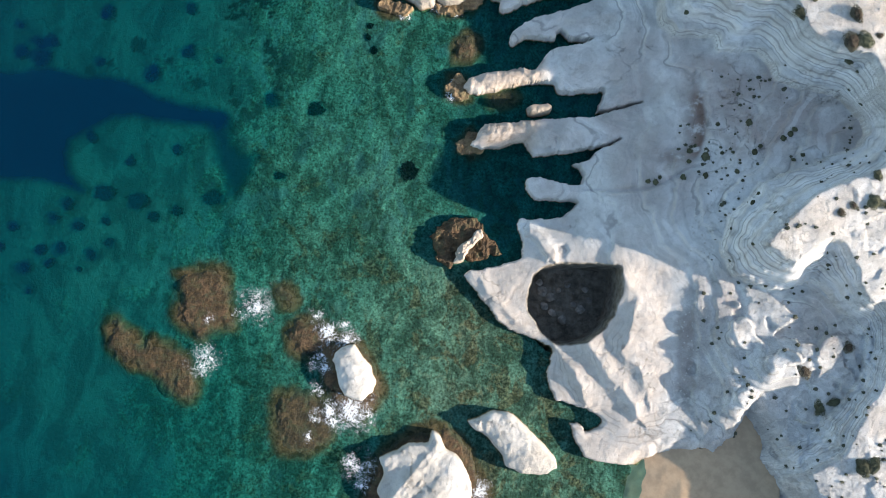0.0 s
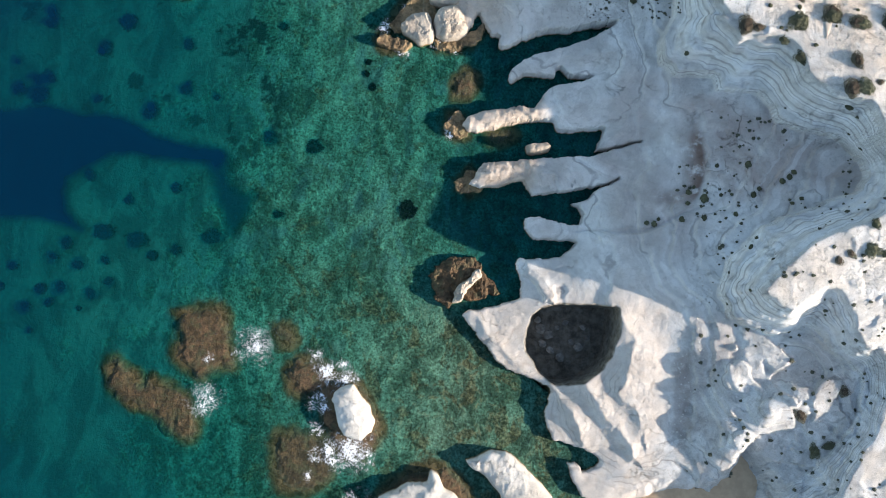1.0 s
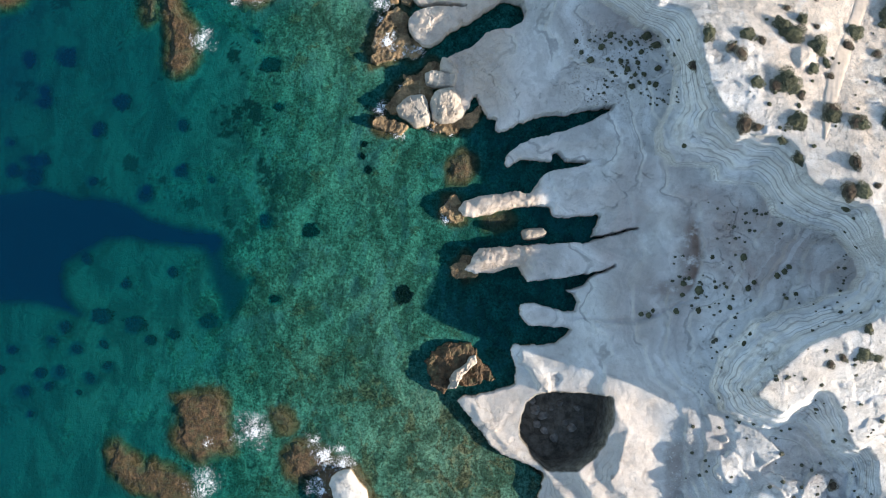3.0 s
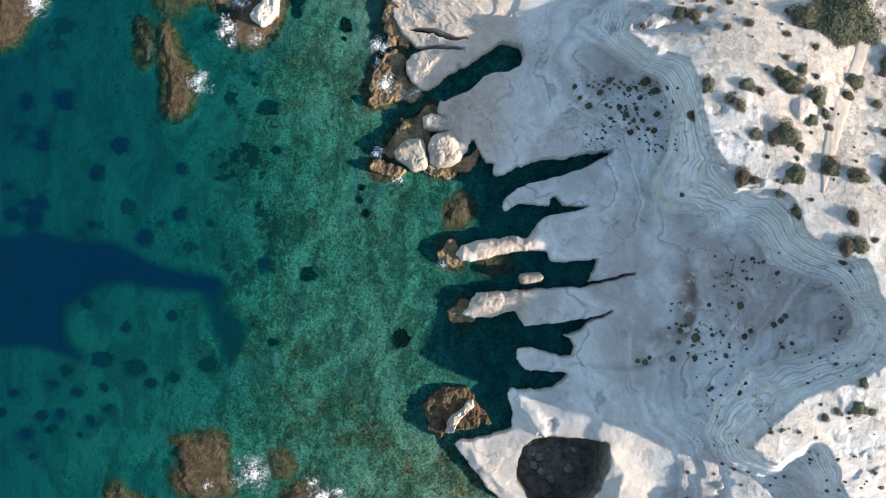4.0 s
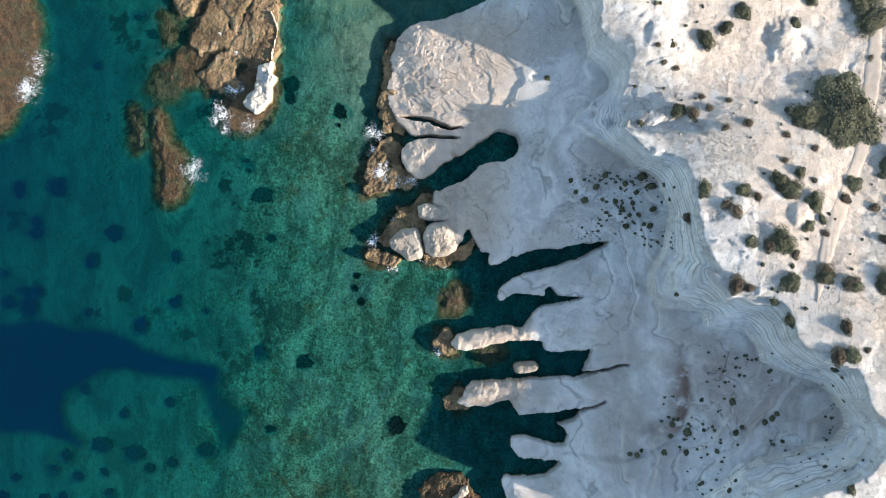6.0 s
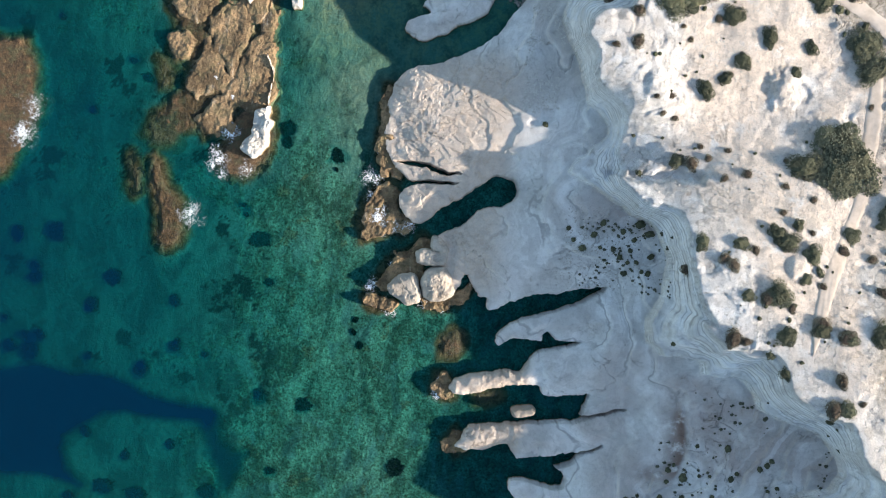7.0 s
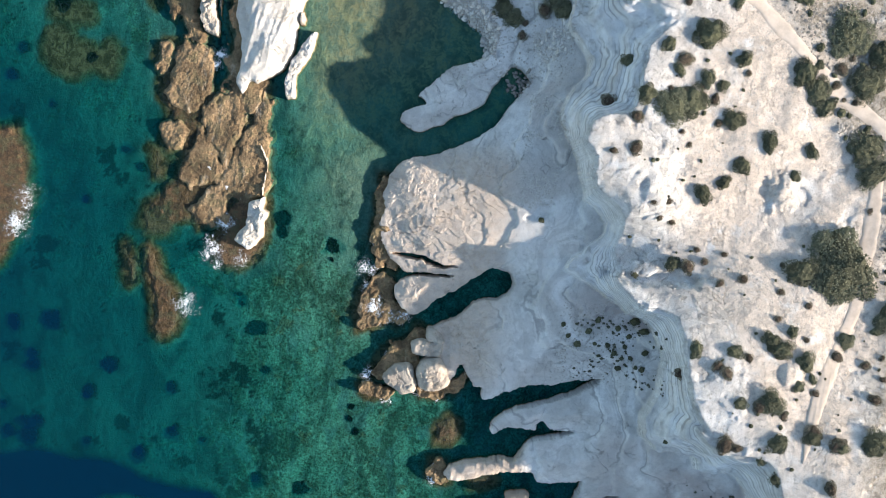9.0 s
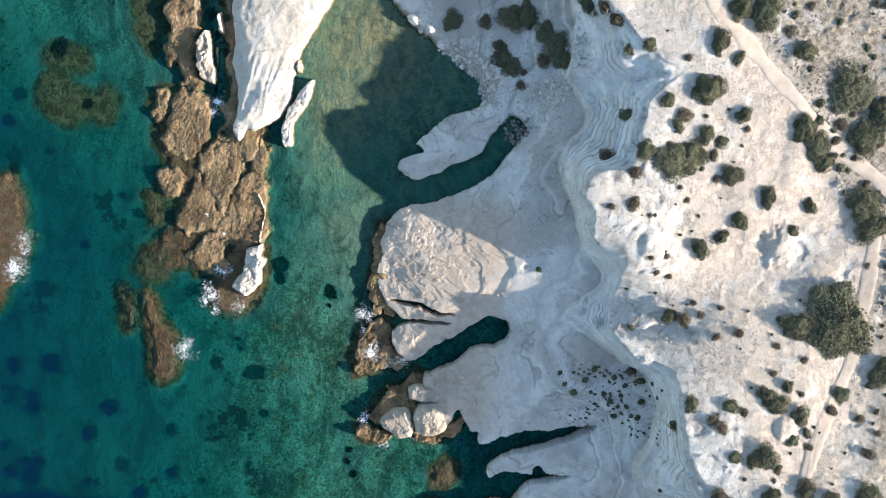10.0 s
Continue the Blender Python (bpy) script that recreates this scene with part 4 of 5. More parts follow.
def weed_cover(x, y):
    """Where dark seagrass covers the bed."""
    wx, wy = x + 0.8 * rough(x, y, 3, 64, 4), y + 0.8 * rough(x, y, 3, 65, 4)
    own = np.maximum(smooth(edge_distance(wx, wy, HOLE), -1.0, 1.4), 0.8 * smooth(edge_distance(wx, wy, WEED_BED), -0.5, 0.6))
    return np.maximum(own, 0.95 * smooth(rough(x, y, 2.6, 66, 6, 0.7), 0.30, 0.36) * smooth(x, -9, -16) * smooth(y, 0, 20))


def sea_floor(x, y):
    z = -0.12 + 0.06 * bottom(x, y)
    return z + (0.05 + 0.05 * smooth(x, -20, -10)) * rough(x, y, 1.6, 62, 5, 0.65)


# ---- building ----
def grid_mesh(name, xs, ys, z, keep=None, **fields):
    """A sheet over the plan; fields become attributes of its points."""
    ny, nx = z.shape
    gx, gy = np.meshgrid(xs, ys)
    index = np.arange(nx * ny).reshape(ny, nx)
    quads = np.stack([index[:-1, :-1], index[:-1, 1:], index[1:, 1:], index[1:, :-1]], -1).reshape(-1, 4)
    if keep is not None:
        flags = keep.ravel()
        quads = quads[flags[quads].any(1)]
        used = np.unique(quads)
        back = np.zeros(nx * ny, np.int64)
        back[used] = np.arange(len(used))
        quads = back[quads]
    else:
        used = np.arange(nx * ny)
    points = np.stack([gx.ravel(), gy.ravel(), z.ravel()], 1)[used]
    mesh = bpy.data.meshes.new(name)
    mesh.vertices.add(len(points))
    mesh.vertices.foreach_set("co", points.ravel().astype(np.float32))
    mesh.loops.add(quads.size)
    mesh.loops.foreach_set("vertex_index", quads.ravel().astype(np.int32))
    mesh.polygons.add(len(quads))
    mesh.polygons.foreach_set("loop_start", (np.arange(len(quads)) * 4).astype(np.int32))
    mesh.update(calc_edges=True)
    mesh.validate()
    for key, value in fields.items():
        mesh.attributes.new(key, "FLOAT", "POINT").data.foreach_set("value", np.broadcast_to(value, z.shape).ravel()[used].astype(np.float32))
    mesh.polygons.foreach_set("use_smooth", np.ones(len(quads), bool))
    return mesh


def put(name, mesh, material, parent=None, label="", category="", group="", kind=""):
    ob = new(name, mesh)
    mesh.materials.clear()
    mesh.materials.append(material)
    if parent:
        ob.parent = parent
    return tagged(ob, label, category, group, kind)


def part(name, bm, material, parent, label=""):
    mesh = bpy.data.meshes.new(name)
    bm.to_mesh(mesh)
    bm.free()
    return put(name, mesh, material, parent, label)


def stretched(low, high, step, far):
    """Even steps from low to high, then ever longer ones out to far."""
    xs = list(np.arange(low, high + step / 2, step))
    out, d = [], step
    while (out[-1] if out else 0) < far:
        d *= 1.6
        out.append((out[-1] if out else 0) + d)
    return np.array([low - o for o in out[::-1]] + xs + [high + o for o in out])


# land
STEP = 0.1
xs, ys = np.arange(-8, 47, STEP), np.arange(-27, 71, STEP)
gx, gy = np.meshgrid(xs, ys)
land_z, inland, inside, deep, slope, tier, bed_edge = land_height(gx, gy)
slope = slope * (inside < 0) + (inside >= 0)
soil = (0.45 * smooth(inside, -0.1, 0.8) + 0.55 * smooth(inside + 2.0 * rough(gx, gy, 4, 36, 3), 2.0, 5.0)) * (1 - 0.7 * crags(gx, gy))
taupe = smooth(edge_distance(gx + 0.8 * rough(gx, gy, 3, 52, 4), gy + 0.8 * rough(gx, gy, 3, 50, 4), FLAT), -0.8, 1.0) + 0.7 * smooth(np.hypot((gx - 15) / 5.0, (gy - 34) / 3.0) + 0.5 * rough(gx, gy, 4, 53, 3), 1.1, 0.4) * smooth(slope, 0.1, 0.03) + 0.6 * smooth(rough(gx, gy, 9, 49, 4), 0.1, 0.4) * smooth(slope, 0.1, 0.03) * smooth(gy, 5, 9) + 0.6 * smooth(rough(gx, gy, 4, 76, 4), 0.05, 0.35) * smooth(gy, 5, 1) * smooth(gx, 21, 23)
taupe = np.clip(taupe, 0, 1)
grit = np.clip(0.25 + 0.75 * smooth(inside, -0.6, 0.4) + 0.6 * smooth(gy, 4, -1) * smooth(gx, 20.5, 23), 0, 1)
scarp = smooth(slope, 0.035, 0.08) * smooth(slope, 1.0, 0.9)
scarp = np.maximum(scarp, np.maximum(0.6 * smooth(inside, 0, 0.4) * (1 - 0.95 * soil), smooth(gy, 5, 3) * smooth(gx, 22, 20) * smooth(gx, 5, 8)))
scrub = smooth(0.75 * (gx - 22.7) + 0.66 * (gy - 56.8) + 1.5 * rough(gx, gy, 5, 54, 3), -0.5, 2.5) * smooth(gy, 44, 49) + 0.9 * smooth(gx + 1.5 * rough(gx, gy, 5, 58, 3), 33.0, 35.5) * smooth(gy, 18, 24)
scrub = np.clip(scrub, 0, 1)
worn = np.maximum(smooth(gx, 7.5, 4.0) * smooth(gy, 24, 27) * smooth(gy, 47, 44), smooth(gx, 9.8, 8.4) * smooth(gy, 11.8, 12.6) * smooth(gy, 21, 20))
worn = np.maximum(worn, 0.75 * smooth(gy, 5, 3) * smooth(gx, 22, 20))
worn = np.maximum(worn, 0.6 * smooth(gx, 6.5, 4) * smooth(gy, 5, 3))
bend = gx - 22.3 + 0.07 * (gy - 15.2) ** 2 + 0.3 * rough(gx, gy, 1.5, 61, 4)
# brown strip painted where the shadow of the southern step falls
step_shade = smooth(edge_distance(gx + 0.3 * rough(gx, gy, 1.2, 38, 4), gy, [(21.5, -0.6), (22.6, 0.2), (23, -2.1), (23.2, -6), (22.6, -6.8), (21.9, -6.1), (21.5, -3.1)]), -0.3, 0.2)
rust_and_shade = 0.45 * step_shade + np.where(bend < 0, np.exp(-((bend / 1.3) ** 2)), np.exp(-((bend / 0.3) ** 2))) * smooth(np.abs(gy - 15.2), 4.2, 2.0) + 0.45 * smooth(gx, 9.6, 8.2) * smooth(gx, 4.0, 5.0) * smooth(gy, 11.8, 12.6) * smooth(gy, 21, 20) + 0.55 * np.exp(-(((gx - 19.6) / 1.2) ** 2 + ((gy - 12.4) / 0.8) ** 2))
land = put("ground", grid_mesh("ground", xs, ys, land_z, inland > -0.4, soil=soil, rust_and_shade=rust_and_shade, taupe=taupe, scarp=scarp, worn=worn, scrub=scrub, dark=smooth(deep, -0.22, -0.08), tier=tier, bed_edge=bed_edge, grit=grit), ROCK,
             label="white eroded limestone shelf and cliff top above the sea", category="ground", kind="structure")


slopes = np.zeros(3 * len(land.data.polygons), np.float32)
land.data.polygons.foreach_get("normal", slopes)
middles = np.zeros(3 * len(land.data.polygons), np.float32)
land.data.polygons.foreach_get("center", middles)
broken = (middles[0::3] < 6) & (middles[1::3] > 24) & (middles[1::3] < 46)
land.data.polygons.foreach_set("use_smooth", (slopes[2::3] > 0.62) & ~broken)


def height_at(x, y):
    """The height of the land sheet at a place."""
    i, j = np.clip((np.asarray(y) + 27) / STEP, 0, len(ys) - 2), np.clip((np.asarray(x) + 8) / STEP, 0, len(xs) - 2)
    return land_z[np.round(i).astype(int), np.round(j).astype(int)]


# country behind, out to the horizon
fx, fy = stretched(-8, 47, 5, 2500), stretched(-27, 71, 5, 2500)
hx, hy = np.meshgrid(fx, fy)
coast_far = hx - 14 - 6 * rough(hx, hy, 60, 71, 3)
far_z = np.where(coast_far > 0, 5.5 + 2.5 * rough(hx, hy, 70, 72, 4) + 0.004 * np.clip(coast_far, 0, 2000), -6)
hole = (hx > -7) & (hx < 46) & (hy > -26) & (hy < 70)
far_z = np.where(hole, -8, far_z)
put("ground_beyond", grid_mesh("ground_beyond", fx, fy, far_z, ~hole & (hx > 8), soil=1.0, rust_and_shade=0.0, taupe=0.0, scarp=0.0, worn=0.0, scrub=0.8, dark=0.0, tier=0.0, bed_edge=0.0, grit=1.0), ROCK, label="pale scrubby coastal land further off", category="ground", kind="structure")

# seabed
bx, by = stretched(-46, 20.4, 0.17, 2500), stretched(-26, 70, 0.17, 2500)
ex, ey = np.meshgrid(bx, by)
bed_z = sea_floor(ex, ey)
bed_z = np.where((ex > 14) & ((ey < -26) | (ey > 70)) | (ex > 20.5), -8.0, bed_z)
reef = 0.22 + 0.5 * smooth(ex, -22, -12) * smooth(ey, 50, 30) + 0.2 * smooth(ey, 6, -4) - 0.45 * smooth(ex, -14, -10) * smooth(ey, 33, 42) - 0.35 * smooth(ex, -18, -27) * smooth(ey, 30, 18)
deep_bed = weed_cover(ex, ey)
shoal = shoals(ex, ey)[0]
bed_z = np.where(edge_distance(ex, ey, pit_line) > -0.8, -6.0, bed_z)
put("seabed", grid_mesh("seabed", bx, by, bed_z, None, reef=reef, shoal=shoal, tufty=smooth(ex, -16, -8) * smooth(ey, 9, 1), meadow=deep_bed, pale=(0.25 * smooth(ey, 24, 34) + 0.75 * smooth(ey, 38, 53)) * smooth(ex, -15, -11) + 0.9 * smooth(ey, 6, -2) * smooth(ex, -9, 1)), SEABED, label="shallow seabed of sand, weed and pale rock", category="seabed", kind="structure")

# water
qx, qy = stretched(-46, 30, 0.22, 2500), stretched(-26, 70, 0.22, 2500)
px, py = np.meshgrid(qx, qy)
pit_d = edge_distance(px, py, pit_line)
depth = -bottom(px, py)
swell = 0.02 * rough(px, py, 1.3, 81, 3)
water = put("water", grid_mesh("water", qx, qy, swell, (pit_d < -0.9) | (px < 0), depth=depth), WATER, label="clear turquoise sea, calm with faint ripples", category="water", kind="structure")
water.visible_shadow = False


# ---- rocks in the sea ----
def sea_rock(name, outline, top, material, label, category="rock", group="", crest=None, base=-2.6, relief=0.18, step=0.1, round_off=1.0, steep=0.5, seed=0, flutes=None, warp=0.22, ledge=0.0, grow=0.0, grain=0.035):
    """A rock with that outline; crest: the place of its top."""
    p = curved(outline)
    (x0, y0), (x1, y1) = p.min(0) - 0.7 - grow, p.max(0) + 0.7 + grow
    rx, ry = np.arange(x0, x1, step), np.arange(y0, y1, step)
    x, y = np.meshgrid(rx, ry)
    d = edge_distance(x + warp * rough(x, y, 1.2, 91 + seed, 4), y + warp * rough(x, y, 1.2, 92 + seed, 4), p) + grow
    f = np.clip(d / (round_off * max(0.2, d.max())), 0, 1)
    dome = np.sqrt(np.clip(1 - (1 - f) ** 2, 0, 1))
    lean = 1.0
    if crest:
        lean = 0.7 + 0.3 * np.exp(-((x - crest[0]) ** 2 + (y - crest[1]) ** 2) / (2 * crest[2] ** 2))
    z = top * (0.35 + 0.65 * dome) * lean * (1 + relief * rough(x, y, 2.2, 93 + seed, 4)) + relief * (0.5 * rough(x, y, 1.1, 94 + seed, 5, 0.6, True) + 0.25 * rough(x, y, 0.5, 95 + seed, 3))
    if flutes:
        c, s = math.cos(radians(flutes[0])), math.sin(radians(flutes[0]))
        u, v = x * c + y * s, (y * c - x * s) * 0.1
        z = z + (flutes[1] if len(flutes) < 4 else flutes[1] * smooth(y, flutes[3] + 5, flutes[3])) * (rough(u, v, flutes[2], 96 + seed, 4, 0.45, True) + 0.6 * rough(u, v, 2.5 * flutes[2], 97 + seed, 2)) * dome
    if ledge:
        z = z + ledge * (ledges(3.0 * rough(x, y, 2.4, 98 + seed, 5, 0.6), 0.12) + 0.5 * rough(x, y, 0.7, 99 + seed, 4, 0.6, True)) * dome
    z = base + (z - base) * np.clip((d + 0.25) / steep, 0, 1) ** 0.6
    z = z + grain * rough(x, y, 0.4, 89 + seed, 3, 0.7) * smooth(d, 0.0, 0.3)
    mesh = grid_mesh(name, rx, ry, z, d > -0.3)
    mesh.polygons.foreach_set("use_smooth", np.full(len(mesh.polygons), grain < 0.03))
    return put(name, mesh, material, label=label, category=category, group=group)


BROWN = "brown weed-covered reef slab awash at the surface"
sea_rock("sea_rock", [(-5, -5.5), (-4.1, -5.1), (-3.3, -6.1), (-2.5, -7), (-1.9, -8.3), (-2.2, -9.4), (-3, -10), (-4.4, -9.7), (-5.2, -8.9), (-5.6, -7.3), (-6, -6.9), (-5.7, -6.1)], 0.95, STACK, "rounded white sea stack ringed by breaking foam", "sea stack", "sea stacks", crest=(-3.6, -7.2, 2.0), seed=1, ledge=0.03, relief=0.1, grain=0.012)
sea_rock("sea_rock", [(0.4, -13.2), (1, -12.5), (2.6, -12.5), (2.9, -11.4), (3.6, -11.8), (4.2, -12.8), (5.3, -13.3), (6.3, -14.5), (6.8, -16), (6.5, -18.4), (3.6, -19.8), (0.4, -18.9), (-1.2, -16.8), (-0.8, -15.2), (-1.2, -14)], 1.2, STACK, "large ridged white sea stack on a brown ledge", "sea stack", "sea stacks", crest=(3.0, -16.0, 3.5), relief=0.12, seed=2, flutes=(-35, 0.16, 1.8), ledge=0.03, grain=0.015)
sea_rock("sea_rock", [(5.5, -10.4), (6.6, -10), (7.6, -9.4), (9, -9.3), (10.2, -10.1), (11.8, -11.4), (13, -12.6), (13.4, -13.7), (12.3, -14.2), (10.1, -14.4), (8.9, -13.9), (8.5, -12.9), (7.3, -11.8), (6.1, -11.2)], 0.95, STACK, "smooth white sea stack beside the sandy cove", "sea stack", "sea stacks", crest=(9.5, -12.0, 3.0), seed=3, ledge=0.03, relief=0.12, grain=0.012)
sea_rock("sea_rock", [(-16.4, 39.1), (-15.1, 39.7), (-14.6, 37.9), (-14.8, 36.2), (-15.9, 34.8), (-16.9, 35), (-17.3, 35.7), (-16.4, 37.2)], 0.9, STACK, "small white sea stack on a brown ledge", "sea stack", "sea stacks", crest=(-15.0, 38.0, 1.6), relief=0.3, round_off=0.6, warp=0.4, seed=4, ledge=0.14, step=0.09)
sea_rock("sea_rock", [(-21.7, 55.5), (-21, 56.4), (-20.3, 55.9), (-19.9, 54.1), (-19.6, 52.4), (-19.9, 51.7), (-20.9, 52.2), (-21.4, 53.3), (-21.8, 54.3)], 0.8, WORN, "narrow pale rock beside the white headland", "sea stack", "sea stacks", relief=0.35, round_off=0.5, warp=0.45, seed=5, ledge=0.14, step=0.09)
sea_rock("sea_rock", [(-12, 53.4), (-12.1, 52.2), (-12.4, 51.1), (-13.1, 49.6), (-13.4, 47.9), (-13.9, 47.8), (-14.2, 49.1), (-13.6, 50.9), (-12.7, 52.5)], 0.55, STACK, "long narrow white rock standing in green shallows", "sea stack", "sea stacks", relief=0.2, round_off=0.8, warp=0.25, grow=0.22, seed=6, ledge=0.1, step=0.09)
sea_rock("headland", [(-19.5, 63.5), (-19, 58.2), (-18.6, 56.2), (-18.7, 54), (-18.1, 51.9), (-18.1, 50.2), (-18.5, 48.6), (-17.7, 47.4), (-17.2, 47.8), (-16.9, 48.6), (-16.4, 48.4), (-15.9, 48.9), (-14.9, 49.4), (-14.1, 50), (-13.3, 51.9), (-13.3, 53.8), (-13, 55.3), (-12.2, 57.1), (-11.3, 58.7), (-10.6, 60), (-8.9, 64.7)], 1.3, STACK, "tall fluted white limestone headland", "headland", crest=(-14.5, 60.0, 6.0), relief=0.1, seed=7, flutes=(-14, 0.3, 1.1, 52.0), ledge=0.03, grain=0.012)
for n, (outline, top) in enumerate((([(-19.8, 56), (-19.4, 55.8), (-19.1, 53.7), (-18.8, 52), (-19.1, 51.9), (-19.5, 53.2), (-19.7, 54.7), (-20.2, 57.5), (-19.6, 58), (-19.1, 55), (-18.8, 52), (-19.1, 51.3), (-19.6, 52.8), (-20.1, 54.9)], 0.8), ([(-13.5, 54.7), (-13.1, 55), (-12.8, 54.4), (-12.9, 53.7), (-13.4, 53.6), (-13.6, 54.1)], 0.7))):
    sea_rock("sea_rock", outline, top, WORN, "small pale rock at the foot of the white headland", "rock", seed=50 + n)
sea_rock("islet", [(8, 16.1), (8.6, 16.4), (9.9, 16.6), (10.4, 16.2), (10.2, 15.6), (8.9, 15.3), (8.3, 15.3)], 1.0, WORN, "small pale rock between two fingers of the shelf", "rock", relief=0.2, seed=8)
sea_rock("rock", [(1.7, 1.8), (1.4, 4), (2.1, 5.5), (3.2, 6.2), (4.6, 5.6), (6.2, 4.6), (7.2, 3.3), (5.9, 2.7), (4.1, 2.6), (3.1, 1.7)], 0.2, REEF, "brown wave-worn rock with a pale crest at the cove mouth", crest=(3.6, 4.0, 1.6), relief=0.35, round_off=0.4, seed=9, warp=0.8, ledge=0.12, grow=0.2)
sea_rock("rock", [(2.9, 2.1), (3.5, 3.4), (5.2, 5.3), (5.7, 4.3), (4.8, 3.4), (4.1, 2.2)], 0.75, WORN, "pale crest of rock rising from a brown ledge", relief=0.3, round_off=0.6, seed=49, warp=0.4, ledge=0.12)
for n, (outline, top) in enumerate((([(-3.5, 25.4), (-2.9, 26.2), (-1.4, 26.6), (-1.2, 26), (-0.8, 24.9), (-0.8, 24.3), (-1.9, 23.9), (-2.4, 24.4), (-3.2, 24.9)], 0.95), ([(-0.7, 26.2), (-0.2, 27.1), (1.1, 27.6), (1.6, 26.8), (1.9, 25.3), (1.1, 24.9), (0.3, 24.6), (-0.4, 24.9)], 1.1), ([(-0.3, 28.8), (1, 28.8), (1.2, 27.9), (0.4, 27.6), (-1.1, 27.6), (-1.3, 28.4), (-0.7, 28.7)], 0.9), ([(-0.2, 29.9), (0.4, 29.9), (1.1, 29.2), (0.8, 28.9), (0, 29)], 0.95))):
    sea_rock("boulder", outline, top, WORN, "blocky tan limestone boulder at the water's edge", "boulder", "boulders at the point", relief=0.15, round_off=0.6, steep=0.3, warp=0.25, seed=10 + n, step=0.08, ledge=0.09, grow=0.22)


def shore_ledge(outline, top, seed):
    sea_rock("rock_ledge", outline, top, PLATFORM, "brown wave-washed rock ledge at the foot of the shelf", "rock ledge", "brown ledges at the shore", relief=0.3, round_off=0.35, steep=0.5, warp=0.6, seed=seed, ledge=0.1, grow=0.25)




def reef_awash(outline, top, seed):
    sea_rock("reef", outline, top - 0.05, REEF, BROWN, "reef", "reefs awash", relief=0.07, round_off=0.4, steep=1.3, seed=seed, warp=0.6, base=-0.5, grow=0.3)




def platform_rock(outline, top, seed):
    sea_rock("rock_platform", outline, top, PLATFORM, "low ochre wave-cut rock platform streaked with weed", "rock platform", "wave-cut platforms", relief=0.12, round_off=0.25, steep=0.9, seed=seed, warp=0.8, flutes=(-20, 0.05, 0.8), ledge=0.06, grow=0.5, base=-0.7)


for spec in SHORE_LEDGES:
    shore_ledge(*spec)
for spec in REEFS:
    reef_awash(*spec)
for spec in PLATFORMS:
    platform_rock(*spec)


sea_rock("rock", [(-16, 43.8), (-15.4, 43.7), (-14.8, 42.6), (-14.8, 40.6), (-15.1, 39.1), (-15.4, 39.5), (-15.2, 41), (-15.2, 42.4)], 0.6, WORN, "narrow pale rock rim along the brown platform", "rock", relief=0.2, seed=48, warp=0.3)


# ---- foam ----
def foam_patch(x, y, r, seed):
    n = 40
    a = np.linspace(-1.25, 1.25, n)
    u, v = np.meshgrid(a, a)
    away = np.hypot(u * (1 + 0.3 * rough(u, v, 0.9, seed)), v)
    thick = np.clip((0.95 - away + 0.5 * rough(u, v, 0.5, seed + 7, 4, 0.6)) * smooth(np.hypot(u, v), 1.22, 0.9), 0, 1)
    mesh = grid_mesh("sea_foam", x + r * a, y + r * a, 0.05 + 0.05 * thick, thick > 0.02, thick=thick)
    return put("sea_foam", mesh, FOAM, label="lacy white foam of a wave breaking on rock", category="sea foam", group="foam patches", kind="stuff")


FOAM_SOUTH = [(-12.8, -3.1, 1.69), (-16.2, -8, 1.5), (-16.4, -4.5, 0.52), (-6.5, -4.6, 1.41), (-5, -5, 1.13), (-3.8, -10.8, 1.88), (-5.5, -11, 1.22), (-2.5, -11, 1.03), (-7, -13.1, 0.56), (7.2, -16, 1.22), (-2.4, -15.2, 1.41), (-6.9, -7.1, 0.94), (-21, 29.6, 1.07), (-35.8, 34.9, 1.26), (-18.9, 34.5, 0.87)]
FOAM_NORTH = [(-16.6, 34, 0.87), (-6, 34.5, 0.96), (-5, 31.1, 0.96), (-3.9, 30.5, 0.87), (-2.6, 30.4, 0.58), (-5.4, 37.1, 0.58), (-5.2, 25.1, 0.58), (-3.1, 23.2, 0.58), (1.3, 24, 0.58), (-3.5, 27.1, 0.48), (-18.3, 40, 0.47), (-19.9, 41.4, 0.47), (-19.6, 50.7, 0.66), (-22.6, 56.5, 0.38), (-19.9, 49.8, 0.57), (-20.9, 29.9, 0.75), (-35.1, 37.5, 1.23), (-20, 42.6, 0.66), (-5.4, 34.2, 0.66), (-18.2, 36.8, 0.85)]
FOAM_EDGES = [(-5.7, 34.4, 0.62), (-5.8, 33.0, 0.62), (-5.0, 31.8, 0.62), (-3.7, 30.7, 0.62), (-2.2, 30.8, 0.62), (-5.0, 36.5, 0.62), (-4.9, 25.5, 0.62), (-3.7, 23.8, 0.62), (1.2, 24.1, 0.62), (-0.3, 24.3, 0.62), (1.9, 17.4, 0.62), (1.7, 16.4, 0.62), (-19.3, 35.2, 0.62), (-19.5, 33.9, 0.62), (-18.6, 33.5, 0.62), (-35.6, 34.9, 0.62), (-35.1, 36.6, 0.62)]
FOAM_STACKS = [(-7.6, -3.4, 0.7), (-6.2, -4.7, 0.7), (-5.2, -3.9, 0.7), (-6.4, -7.5, 0.7), (-6.8, -9.3, 0.7), (-5.1, -11.7, 0.7), (-3.3, -11.5, 0.7), (-2.5, -10.9, 0.7), (-6.6, -11.4, 0.7), (-3.4, -14.8, 0.7), (-2.3, -16.5, 0.7), (7.2, -15.9, 0.7)]
